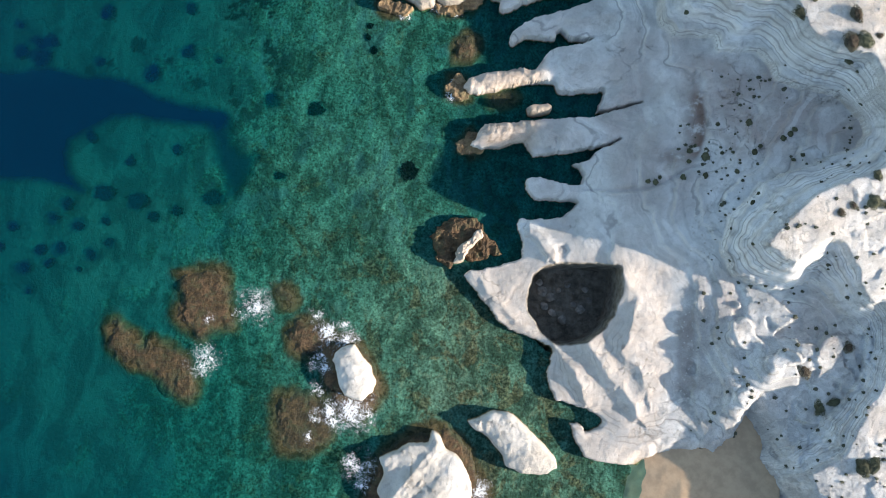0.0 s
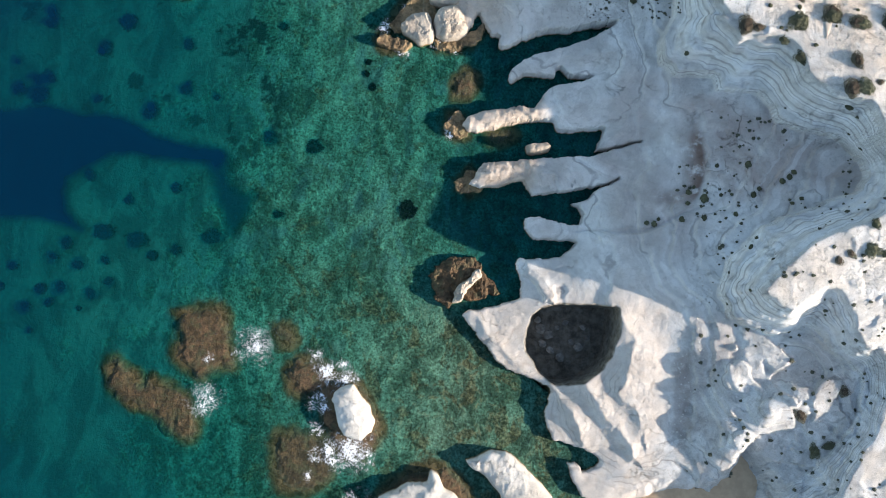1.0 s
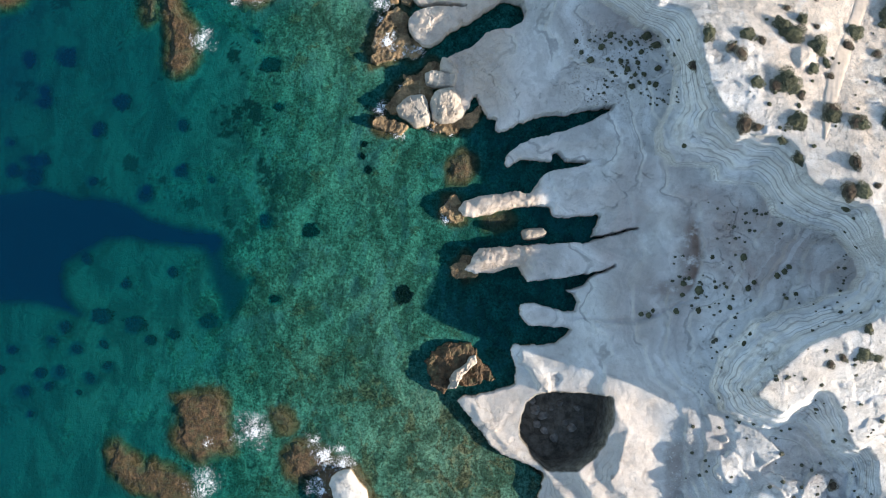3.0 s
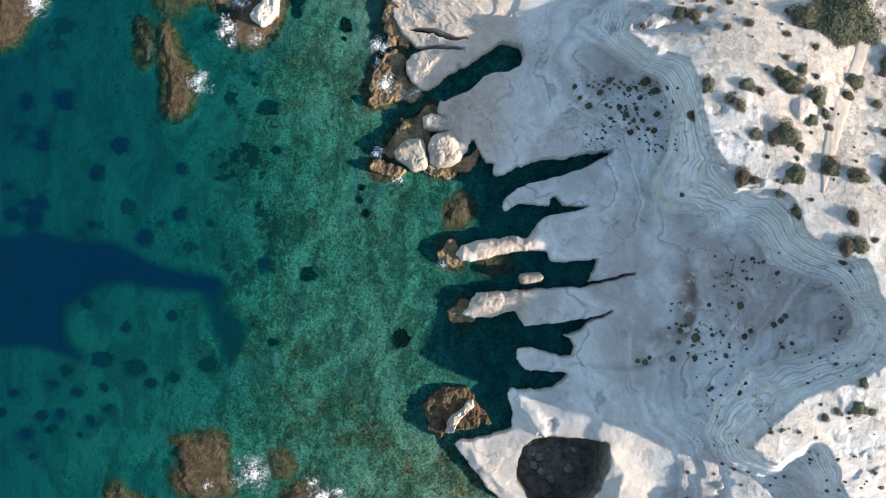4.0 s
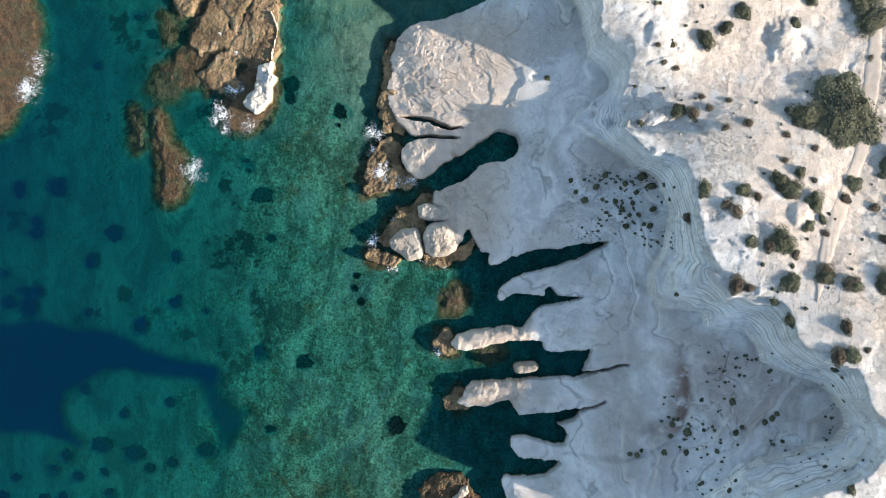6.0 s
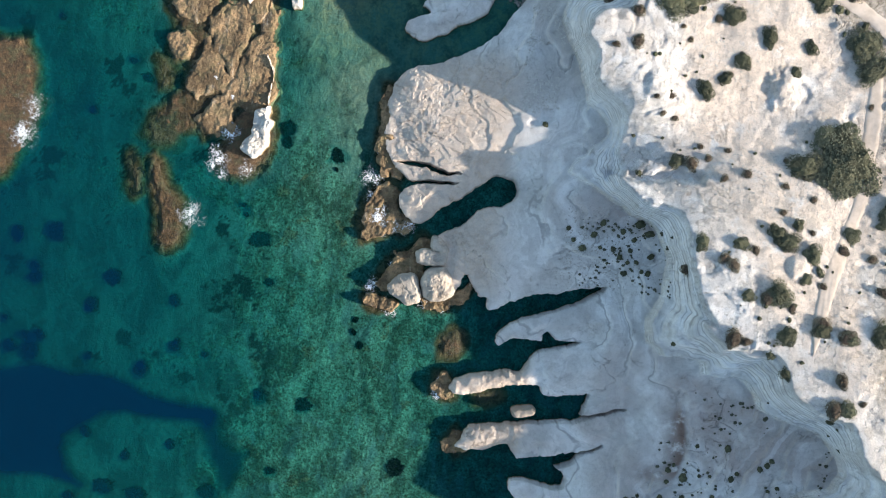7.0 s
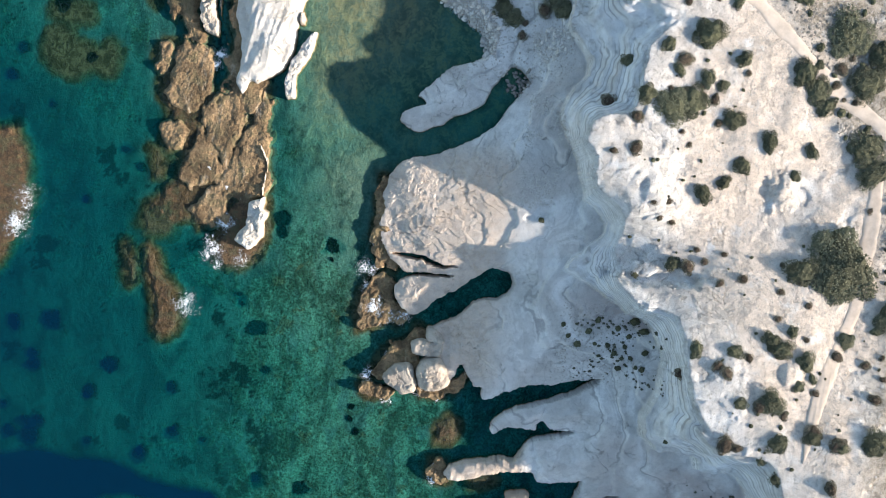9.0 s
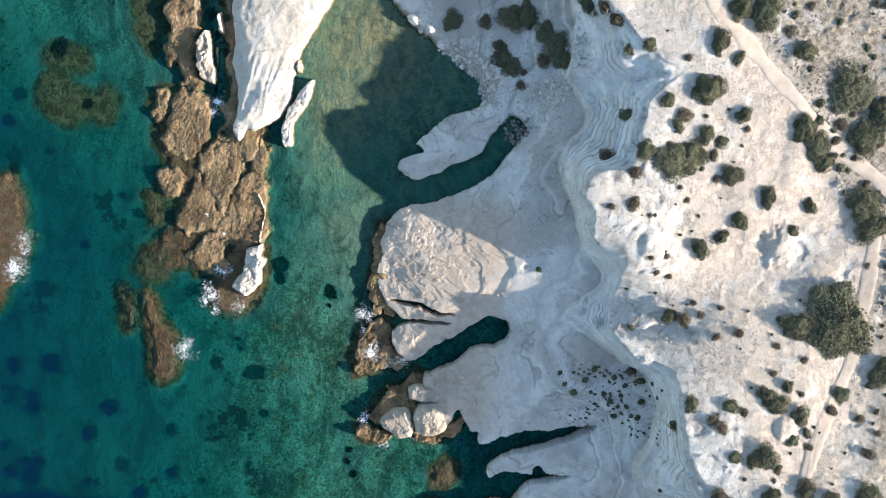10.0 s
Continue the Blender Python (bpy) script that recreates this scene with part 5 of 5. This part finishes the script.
for n, (x, y, r) in enumerate(FOAM_SOUTH + FOAM_NORTH + FOAM_EDGES + FOAM_STACKS):
    foam_patch(x, y, r * 1.35, 100 + 3 * n)


# ---- seagrass ----
def seagrass_mesh(seed):
    rng = random.Random(seed)
    verts, faces = [], []
    for _ in range(260):
        a, r = rng.uniform(0, 6.283), math.sqrt(rng.random())
        r *= 0.8 + 0.35 * noise.noise(Vector((1.3 * math.cos(a), 1.3 * math.sin(a), 5.0 * seed))) + 0.25 * noise.noise(Vector((3 * math.cos(a), 3 * math.sin(a), 7.0 * seed)))
        x, y, h, w, t = r * math.cos(a), r * math.sin(a), rng.uniform(0.15, 0.4), rng.uniform(0.12, 0.25), rng.uniform(0, 6.283)
        dx, dy, i = w * math.cos(t), w * math.sin(t), len(verts)
        lx, ly = rng.uniform(-0.2, 0.2), rng.uniform(-0.2, 0.2)
        verts += [(x - dx, y - dy, -0.1), (x + dx, y + dy, -0.1), (x + dx + lx, y + dy + ly, h), (x - dx + lx - dy, y - dy + ly + dx, h), (x + dy, y - dx, 0.6 * h)]
        faces += [(i, i + 1, i + 2, i + 3), (i + 1, i + 4, i + 2), (i, i + 3, i + 4)]
    mesh = bpy.data.meshes.new("seagrass_patch")
    mesh.from_pydata(verts, [], faces)
    return mesh


weeds = [seagrass_mesh(s) for s in range(5)]
rng = random.Random(5)
for n, (x, y) in enumerate(GRASS_D + GRASS_A + GRASS_B + GRASS_C):
    ob = put("seagrass_patch", weeds[n % 5], WEED, label="dark clump of seagrass on the sandy seabed", category="seagrass", group="seagrass clumps")
    size = CLUMP_SIZES[n]
    ob.matrix_basis = pose(x, y, float(sea_floor(x, y)[0]), 0, 0, rng.uniform(0, 360)) @ Matrix.Diagonal((size, size * rng.uniform(0.45, 1.3), 0.25, 1))


# ---- bushes ----
def leaf_crown(seed, leaves, tall):
    """Small leaf sprays over lumpy mounds."""
    rng = random.Random(seed)
    lumps = [(0.0, 0.0, 0.72)] + [(q * math.cos(a), q * math.sin(a), rng.uniform(0.26, 0.5)) for a, q in [(rng.uniform(0, 6.283), rng.uniform(0.4, 0.72)) for _ in range(9)]]
    verts, faces = [], []
    for _ in range(leaves):
        lx, ly, lr = rng.choice(lumps)
        d = Vector((rng.gauss(0, 1), rng.gauss(0, 1), abs(rng.gauss(0, 1)) * 0.9 - 0.1)).normalized()
        p = Vector((lx, ly, 0.04)) + Vector((d.x * lr, d.y * lr, d.z * lr * tall)) * rng.uniform(0.7, 1.14)
        s = rng.uniform(0.024, 0.05)
        u = Vector((rng.gauss(0, 1), rng.gauss(0, 1), rng.gauss(0, 0.6))).normalized()
        v = u.cross(d + Vector((rng.gauss(0, 0.4), rng.gauss(0, 0.4), 0.3)))
        v = v.normalized() if v.length > 0.01 else Vector((1, 0, 0))
        i = len(verts)
        verts += [p - u * s, p + v * s * 0.6 + d * s * 0.3, p + u * s, p - v * s * 0.6 + d * s * 0.2]
        faces += [(i, i + 1, i + 2), (i, i + 2, i + 3)]
    mesh = bpy.data.meshes.new("foliage")
    mesh.from_pydata([tuple(v) for v in verts], [], faces)
    return mesh


def woody_core(seed, tall):
    """The dark twiggy inside, with stems to the ground."""
    bm = bmesh.new()
    bmesh.ops.create_icosphere(bm, subdivisions=3, radius=0.8)
    for v in bm.verts:
        n = noise.fractal(v.co * 2.2 + Vector((seed * 3.1, 0, 0)), 1.0, 2.0, 3)
        v.co *= 0.84 + 0.3 * n
        v.co.z = max(v.co.z * tall, -0.12)
    rng = random.Random(seed)
    for _ in range(7):
        a = rng.uniform(0, 6.283)
        way = Matrix.Rotation(a, 4, "Z") @ Matrix.Rotation(rng.uniform(0.3, 1.0), 4, "X")
        bmesh.ops.create_cone(bm, segments=5, radius1=0.05, radius2=0.015, depth=0.55, matrix=Matrix.Translation((0, 0, 0)) @ way @ Matrix.Translation((0, 0, 0.25)))
    return bm


def bush(seed, leaves, tall, material, label, name="bush"):
    ob = new(name)
    put("foliage", leaf_crown(seed, leaves, tall), material, ob)
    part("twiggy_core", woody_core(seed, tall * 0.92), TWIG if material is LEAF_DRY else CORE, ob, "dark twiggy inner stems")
    return tagged(ob, label, "bush", "bushes on the cliff top")


# a darker leaf green, with the shade inside a bush put into the colour
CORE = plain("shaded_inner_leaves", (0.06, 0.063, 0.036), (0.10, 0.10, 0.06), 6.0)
BUSHES = [
    bush(1, 6500, 0.75, LEAF, "low rounded green bush on pale stony ground"),
    bush(2, 6500, 0.6, LEAF, "spreading dark green bush on pale stony ground"),
    bush(3, 6000, 0.7, LEAF, "dense grey-green bush on pale stony ground"),
    bush(4, 4000, 0.6, LEAF_DRY, "sparse dry brownish bush on pale stony ground"),
]
SHRUB = bush(5, 320, 0.8, SHRUB_LEAF, "small dark shrub growing on bare white rock", "shrub")
tagged(SHRUB, group="small shrubs on the rock")
BUSHES_NORTH = [(13.1, 58, 0.51), (16.1, 57.4, 0.34), (18.2, 58.8, 0.98), (19.8, 57.8, 0.6), (17.9, 55.3, 1.19), (15.1, 54.3, 0.51), (16.4, 53.3, 0.6), (16.1, 52.5, 0.6), (20.8, 53.8, 0.68), (12.4, 52.9, 0.51), (18.3, 52.1, 0.77), (19.5, 51.8, 0.51), (13.9, 50.5, 0.77), (11.4, 49.8, 0.6), (15.9, 49.9, 1.36), (17.4, 50.4, 1.28), (19.1, 50.7, 0.38), (13.4, 48.8, 0.6), (20.8, 49.4, 0.77), (23.8, 48.1, 0.94), (22.1, 46.2, 0.77), (13.6, 46.5, 0.55), (12, 46.1, 0.38), (19.5, 43.7, 0.94), (20.9, 44.7, 0.6), (21.1, 61.1, 1.19), (19.3, 61.3, 0.94), (24.6, 58.9, 0.85), (28.4, 56.5, 1.79), (26.6, 54.2, 0.38), (28.1, 52.8, 0.51)]
BUSHES_TRACK = [(25.6, 53.4, 1.12), (26.8, 52.2, 1.3), (27.7, 51.2, 0.95), (30.5, 53.3, 1.51), (31, 55.3, 1.08), (31.5, 48.5, 1.47), (32.5, 46.7, 1.55), (27.3, 47.8, 0.69), (26.3, 45.8, 0.52), (30.4, 40.5, 1.99), (31.2, 39, 2.6), (30.3, 38.2, 1.8), (27.8, 38.6, 1.17), (35.2, 35.8, 1.3), (31.8, 33.7, 0.78), (31.1, 32.5, 0.52), (25.7, 33.3, 0.86), (26.5, 32.7, 1.04), (27.3, 34.1, 0.52), (28.5, 31.9, 0.78), (23.4, 37.6, 0.43), (18.2, 38.1, 0.6), (19.3, 38, 0.56), (15.4, 36.9, 0.35)]
BUSHES_MIDDLE = [(20.1, 32, 0.79), (19.6, 29.8, 0.62), (22.9, 32.2, 0.58), (21.8, 31, 0.5), (22.5, 30.6, 0.5), (23.7, 28.4, 0.5), (26.1, 28.7, 1), (25.2, 28.3, 0.71), (27, 25.8, 0.75), (29.5, 26.4, 0.75), (31.3, 26.1, 0.67), (28.1, 30.1, 0.5), (29.2, 30.7, 0.5), (33.4, 32.1, 0.5), (34.1, 29.7, 0.67), (34.5, 26.5, 0.91), (34.2, 34.7, 0.5)]
BUSHES_SOUTH = [(23.1, 25.1, 0.69), (24, 25, 0.52), (27.4, 22.9, 0.77), (31.1, 22.9, 0.73), (30.8, 20.7, 0.69), (31.8, 20.8, 0.6), (25.9, 24.3, 0.52), (29.6, 26.8, 0.69), (31.6, 26, 0.69), (34, 26.2, 0.77), (31.2, 19.6, 0.34), (33.1, 10.9, 0.43), (33.1, 9, 0.6), (34.1, 8.9, 0.43), (32.3, -6.4, 0.64), (33.2, -5.9, 0.55), (35, -10.3, 0.76), (35.8, -10, 0.68), (30.8, -3.7, 0.55), (33.9, -1.6, 0.51)]
BUSHES_SHADE = [(-1.3, 59.1, 0.92), (1.3, 59.3, 0.55), (3.4, 59.8, 1.01), (4.6, 60, 1.11), (6.1, 58.8, 1.01), (7.1, 58, 1.38), (7.7, 56.8, 0.74), (6.2, 56.8, 0.65), (2.7, 57.6, 0.6), (3.1, 56.7, 0.83), (3.9, 56, 0.83), (4.8, 55.7, 0.37), (4.7, 54.7, 0.46), (8.6, 60.9, 0.83), (9.7, 60.4, 0.74), (10.7, 59.6, 0.74), (11.9, 57.6, 0.46)]
SHRUBS_SHELF = [(22.6, 12.5, 0.4), (25.7, 8.7, 0.31), (25.7, 15.5, 0.31), (23.4, 15.3, 0.22), (28.7, 14.7, 0.27), (28.2, 14.3, 0.27), (29, 15.1, 0.22), (26.6, 13.6, 0.22), (26.2, 13.1, 0.27), (23.8, 12.9, 0.18), (24.6, 13, 0.18), (22.6, 10.9, 0.27), (20.9, 10.6, 0.27), (18.8, 10.1, 0.31), (18.2, 10.1, 0.22), (19.1, 10.5, 0.18), (21.4, 12.9, 0.27), (21.3, 12, 0.22), (21.8, 13.4, 0.22), (25.3, 5.3, 0.22), (29.6, 13, 0.22), (29, 12.6, 0.22), (24.9, 11.4, 0.22), (26.2, 9.5, 0.22)]
SHRUBS_SCREE = [(12.1, 30.5, 0.37), (12.9, 31.7, 0.28), (13.5, 32.7, 0.28), (14, 29.7, 0.23), (16.5, 32.9, 0.51), (17.3, 32.2, 0.51), (17.7, 30.4, 0.37), (17.6, 29, 0.32), (15.8, 28.8, 0.28), (14.6, 30.7, 0.23), (15.2, 32.2, 0.28), (16, 30.7, 0.23), (16.6, 29.8, 0.28), (11.3, 31.1, 0.23), (10.8, 32, 0.23), (19.8, 23.8, 0.28), (8, 40.2, 0.28), (15.2, 30.1, 0.28), (17.1, 29.1, 0.23), (16.2, 31.6, 0.28), (13.5, 30.7, 0.19), (15.9, 29.7, 0.23)]
rng = random.Random(9)
first = set()


def plant(model, x, y, r, tall=1.0):
    z = float(np.mean(height_at(x + r * np.array((0, 0.6, -0.6, 0, 0)), y + r * np.array((0, 0, 0, 0.6, -0.6))))) + 0.02
    m = pose(x, y, z, 0, 0, rng.uniform(0, 360)) @ Matrix.Diagonal((r, r * (rng.uniform(0.55, 1.3) if r < 1.9 else rng.uniform(0.95, 1.15)), r * tall, 1))
    if model in first:
        own = model.scale
        copy_thing(model, m @ Matrix.Diagonal((1 / own.x, 1 / own.y, 1 / own.z, 1)))
    else:
        first.add(model)
        model.matrix_basis = m


for x, y, r in BUSHES_NORTH + BUSHES_TRACK + BUSHES_MIDDLE + BUSHES_SOUTH + BUSHES_SHADE:
    plant(BUSHES[3] if r < 0.75 and rng.random() < 0.4 else rng.choice(BUSHES[:3]), x, y, r * 1.08, rng.uniform(0.7, 0.95) if r < 1.2 else rng.uniform(0.5, 0.65))
for x, y, r in SHRUBS_SHELF + SHRUBS_SCREE:
    plant(SHRUB, x, y, r * 1.2, 0.9)


def scatter(count, box, small, large, test, seed):
    rnd, found = random.Random(seed), []
    for _ in range(count * 30):
        x, y = rnd.uniform(box[0], box[1]), rnd.uniform(box[2], box[3])
        if test(x, y):
            found.append((x, y, rnd.uniform(small, large)))
            if len(found) == count:
                break
    return found


def field_at(field, x, y):
    return float(field[int(np.clip((y + 27) / STEP, 0, len(ys) - 1)), int(np.clip((x + 8) / STEP, 0, len(xs) - 1))])


def tufts(spots):
    """Very small shrubs dotted over the rock, too many to count."""
    mesh, points, faces = SHRUB.children[0].data, [], []
    clump = bmesh.new()
    bmesh.ops.create_icosphere(clump, subdivisions=2, radius=0.7)
    clump.verts.index_update()
    for x, y, r in spots:
        i, a, z = len(points), rng.uniform(0, 6.283), float(height_at(x, y))
        c, s = r * math.cos(a), r * math.sin(a)
        points += [(x + c * v.co.x - s * v.co.y, y + s * v.co.x + c * v.co.y, z + 0.9 * r * v.co.z) for v in mesh.vertices]
        faces += [tuple(i + k for k in f.vertices) for f in mesh.polygons]
        i = len(points)
        for v in clump.verts:
            w = r * (1 + 0.6 * noise.noise(v.co * 2.0 + Vector((x, y, 0))))
            points.append((x + w * v.co.x, y + 0.8 * w * v.co.y, z + 0.5 * w * v.co.z))
        faces += [tuple(i + v.index for v in f.verts) for f in clump.faces]
    clump.free()
    joined = bpy.data.meshes.new("scrub")
    joined.from_pydata(points, [], faces)
    put("scrub", joined, SHRUB_LEAF, label="tiny dark tufts of scrub dotted over the bare rock", category="scrub", kind="stuff")


low = []
for x, y, r in scatter(240, (23, 42, -16, 9), 0.07, 0.22, lambda x, y: field_at(inland, x, y) > 2, 11):
    low.append((x, y, r * 1.3))
for x, y, r in scatter(75, (22, 38, 8, 20), 0.06, 0.19, lambda x, y: field_at(inside, x, y) < -0.3 and rough(np.array(x), np.array(y), 2.5, 75, 3) > 0.05, 12):
    low.append((x, y, r * 1.3))
for x, y, r in scatter(150, (11.8, 19.5, 27.3, 33.0), 0.05, 0.2, lambda x, y: field_at(inside, x, y) < -0.8 and rough(np.array(x), np.array(y), 3, 69, 3) > -0.1, 15):
    low.append((x, y, r * 1.05))
for x, y, r in scatter(40, (20.5, 25.5, 9.0, 15.5), 0.05, 0.22, lambda x, y: rough(np.array(x), np.array(y), 3, 68, 3) > 0.0, 16):
    low.append((x, y, r * 1.05))
tufts(low)
for x, y, r in scatter(150, (14, 42, 8, 62), 0.1, 0.42, lambda x, y: field_at(inside, x, y) > 0.6 and rough(np.array(x), np.array(y), 6, 63, 3) > 0.0, 13):
    plant(BUSHES[3] if r > 0.25 else SHRUB, x, y, r, 0.7)


# ---- loose stones ----
def stone_mesh(seed):
    bm = bmesh.new()
    bmesh.ops.create_icosphere(bm, subdivisions=1, radius=1.0)
    rng = random.Random(seed)
    for v in bm.verts:
        v.co *= rng.uniform(0.72, 1.12)
        v.co.z *= 0.65
    mesh = bpy.data.meshes.new("stone")
    bm.to_mesh(mesh)
    bm.free()
    return mesh


stones, dark_stones = [stone_mesh(s) for s in range(8)], [stone_mesh(60 + s) for s in range(6)]


def loose_stones(spots, label, group, material=STONE):
    for x, y, r in spots:
        ob = put("stone", rng.choice(stones) if material is STONE else rng.choice(dark_stones), material, label=label, category="stone", group=group)
        ob.matrix_basis = pose(x, y, max(float(height_at(x, y)), -0.04) + 0.2 * r, 0, 0, rng.uniform(0, 360)) @ Matrix.Diagonal((r, r * rng.uniform(0.6, 1.0), r * 0.9, 1))


def rubble(spots, label, material=STONE):
    """Many small stones in one heap."""
    verts, faces = [], []
    for x, y, r in spots:
        mesh, i, a = rng.choice(stones), len(verts), rng.uniform(0, 6.283)
        z, c, s, w = float(height_at(x, y)) - 0.1 * r, r * math.cos(a), r * math.sin(a), rng.uniform(0.6, 1.0)
        verts += [(x + c * v.co.x - s * w * v.co.y, y + s * v.co.x + c * w * v.co.y, z + 0.6 * r * v.co.z) for v in mesh.vertices]
        faces += [tuple(i + k for k in f.vertices) for f in mesh.polygons]
    mesh = bpy.data.meshes.new("rubble")
    mesh.from_pydata(verts, [], faces)
    return put("rubble", mesh, material, label=label, category="rubble", kind="stuff")


dry = lambda x, y: field_at(inland, x, y) > 0.1 and field_at(inside, x, y) < -0.5
SCREE_SHORE = [(-1, 57.6), (1.5, 56.8), (3, 55), (2.6, 53), (1.7, 53.2), (1.5, 54.5), (-0.3, 55.8), (-2.2, 56.8)]
SCREE_SHELF = [(5.6, 55.2), (8.7, 55.7), (8.5, 53.5), (7, 52.7), (5.7, 53.6)]
SCREE_CLEFT = [(3.7, 52), (6, 52.2), (5.9, 50.9), (5.1, 49.9), (4.2, 50.2)]


def within(outline):
    return lambda x, y: float(edge_distance(np.array(x), np.array(y), outline)) > 0


loose_stones(scatter(150, (-3, 3.2, 52, 58), 0.07, 0.28, within(SCREE_SHORE), 21), "pale fallen limestone block on the shore", "fallen blocks")
loose_stones([(-4.4, 58.9, 0.6), (-3.0, 58.3, 0.5), (-3.7, 58.2, 0.35), (-2.0, 57.2, 0.4), (1.7, 54.2, 0.4), (2.0, 52.9, 0.5), (-0.3, 57.6, 0.45), (0.6, 58.0, 0.45)], "large pale fallen limestone slab at the water's edge", "fallen blocks")
loose_stones(scatter(70, (5.5, 9.0, 52.5, 56), 0.1, 0.26, within(SCREE_SHELF), 22), "pale fallen limestone block on the shelf", "fallen blocks")
loose_stones(scatter(60, (3.6, 6.1, 49.8, 52.4), 0.1, 0.24, within(SCREE_CLEFT), 23), "grey fallen stone in the cleft", "fallen blocks", PEBBLE)
rubble(scatter(1400, (-3, 3.2, 52, 58), 0.04, 0.14, within(SCREE_SHORE), 30), "small pale rubble along the shaded shore")
rubble(scatter(500, (5.5, 9.0, 52.5, 56), 0.04, 0.12, within(SCREE_SHELF), 31), "small pale rubble under the escarpment")
rubble(scatter(1500, (-4, 9, 51, 62), 0.03, 0.14, dry, 24), "small pale rubble strewn under the cliff")
for x, y, r in scatter(130, (17, 44, 44, 64), 0.12, 0.45, lambda x, y: field_at(scrub, x, y) > 0.4, 14):
    plant(BUSHES[3] if rng.random() < 0.5 else SHRUB, x, y, r * 1.2, 0.7)
rubble(scatter(2500, (17, 44, 40, 66), 0.05, 0.17, lambda x, y: field_at(scrub, x, y) > 0.3 and rough(np.array(x), np.array(y), 3, 70, 3) > 0.0, 29), "grey and tan stones among dry scrub beside the path", PEBBLE)
rubble(scatter(700, (6.0, 8.8, 40, 50), 0.03, 0.14, lambda x, y: dry(x, y) and rough(np.array(x), np.array(y), 2.5, 73, 3) > 0.05, 25), "small pale rubble on the limestone shelf")
rubble(scatter(600, (10.5, 17, 27, 34), 0.04, 0.12, dry, 26), "pale scree below the escarpment")
rubble(scatter(7000, (14, 42, 8, 66), 0.03, 0.11, lambda x, y: field_at(inside, x, y) > 0.5, 27), "small pale stones strewn over the cliff top")
rubble(scatter(2600, (21, 42, -17, 8), 0.03, 0.11, lambda x, y: field_at(inland, x, y) > 1, 28), "small pale stones on the rugged southern rock")


# ---- track and beach ----
def draped(name, line, half, material, label, lift=0.03, seed=0):
    """A strip that follows the land, with uneven edges."""
    p = np.asarray(line, float)
    for _ in range(3):
        p = np.concatenate([p[:1], np.stack([0.75 * p[:-1] + 0.25 * p[1:], 0.25 * p[:-1] + 0.75 * p[1:]], 1).reshape(-1, 2), p[-1:]])
    run = np.r_[0, np.cumsum(np.hypot(*np.diff(p, axis=0).T))]
    t = np.arange(0, run[-1], 0.2)
    x, y = np.interp(t, run, p[:, 0]), np.interp(t, run, p[:, 1])
    dx, dy = np.gradient(x), np.gradient(y)
    n = np.hypot(dx, dy)
    across = np.linspace(-1, 1, 13)
    left = half * (1 + 0.4 * rough(t, 0 * t, 1.7, 200 + seed, 4)) * (0.06 + 0.94 * smooth(t, 0, 3) * smooth(t, run[-1], run[-1] - 3))
    verts = []
    for i in range(len(t)):
        for a in across:
            u, v = x[i] - a * left[i] * dy[i] / n[i], y[i] + a * left[i] * dx[i] / n[i]
            verts.append((u, v, float(height_at(u, v)) + lift * (1 - a ** 4) - 0.02))
    m = len(across)
    faces = [(i * m + j, i * m + j + 1, (i + 1) * m + j + 1, (i + 1) * m + j) for i in range(len(t) - 1) for j in range(m - 1)]
    mesh = bpy.data.meshes.new(name)
    mesh.from_pydata(verts, [], faces)
    mesh.polygons.foreach_set("use_smooth", np.ones(len(faces), bool))
    return put(name, mesh, material, label=label, category="path", kind="structure")


draped("footpath", TRACK, 0.6, EARTH, "trodden pale earth footpath along the cliff top", 0.07, 1)
draped("footpath", SIDE_TRACK, 0.6, EARTH, "faint side path over the stony cliff top", 0.07, 2)
cx, cy = np.arange(17.5, 31, 0.15), np.arange(-25, -7.0, 0.15)
sx, sy = np.meshgrid(cx, cy)
sand_z = 0.13 * np.minimum(sx - 20.1, 3.0) + 0.02 * (sx - 20.1) + 0.1 * rough(sx, sy, 2.5, 77, 4) - 0.6 * smooth(sx, 18.6, 17.6)
put("beach", grid_mesh("beach", cx, cy, sand_z), SAND, label="small beach of tawny sand under the cliff", category="beach", kind="structure")

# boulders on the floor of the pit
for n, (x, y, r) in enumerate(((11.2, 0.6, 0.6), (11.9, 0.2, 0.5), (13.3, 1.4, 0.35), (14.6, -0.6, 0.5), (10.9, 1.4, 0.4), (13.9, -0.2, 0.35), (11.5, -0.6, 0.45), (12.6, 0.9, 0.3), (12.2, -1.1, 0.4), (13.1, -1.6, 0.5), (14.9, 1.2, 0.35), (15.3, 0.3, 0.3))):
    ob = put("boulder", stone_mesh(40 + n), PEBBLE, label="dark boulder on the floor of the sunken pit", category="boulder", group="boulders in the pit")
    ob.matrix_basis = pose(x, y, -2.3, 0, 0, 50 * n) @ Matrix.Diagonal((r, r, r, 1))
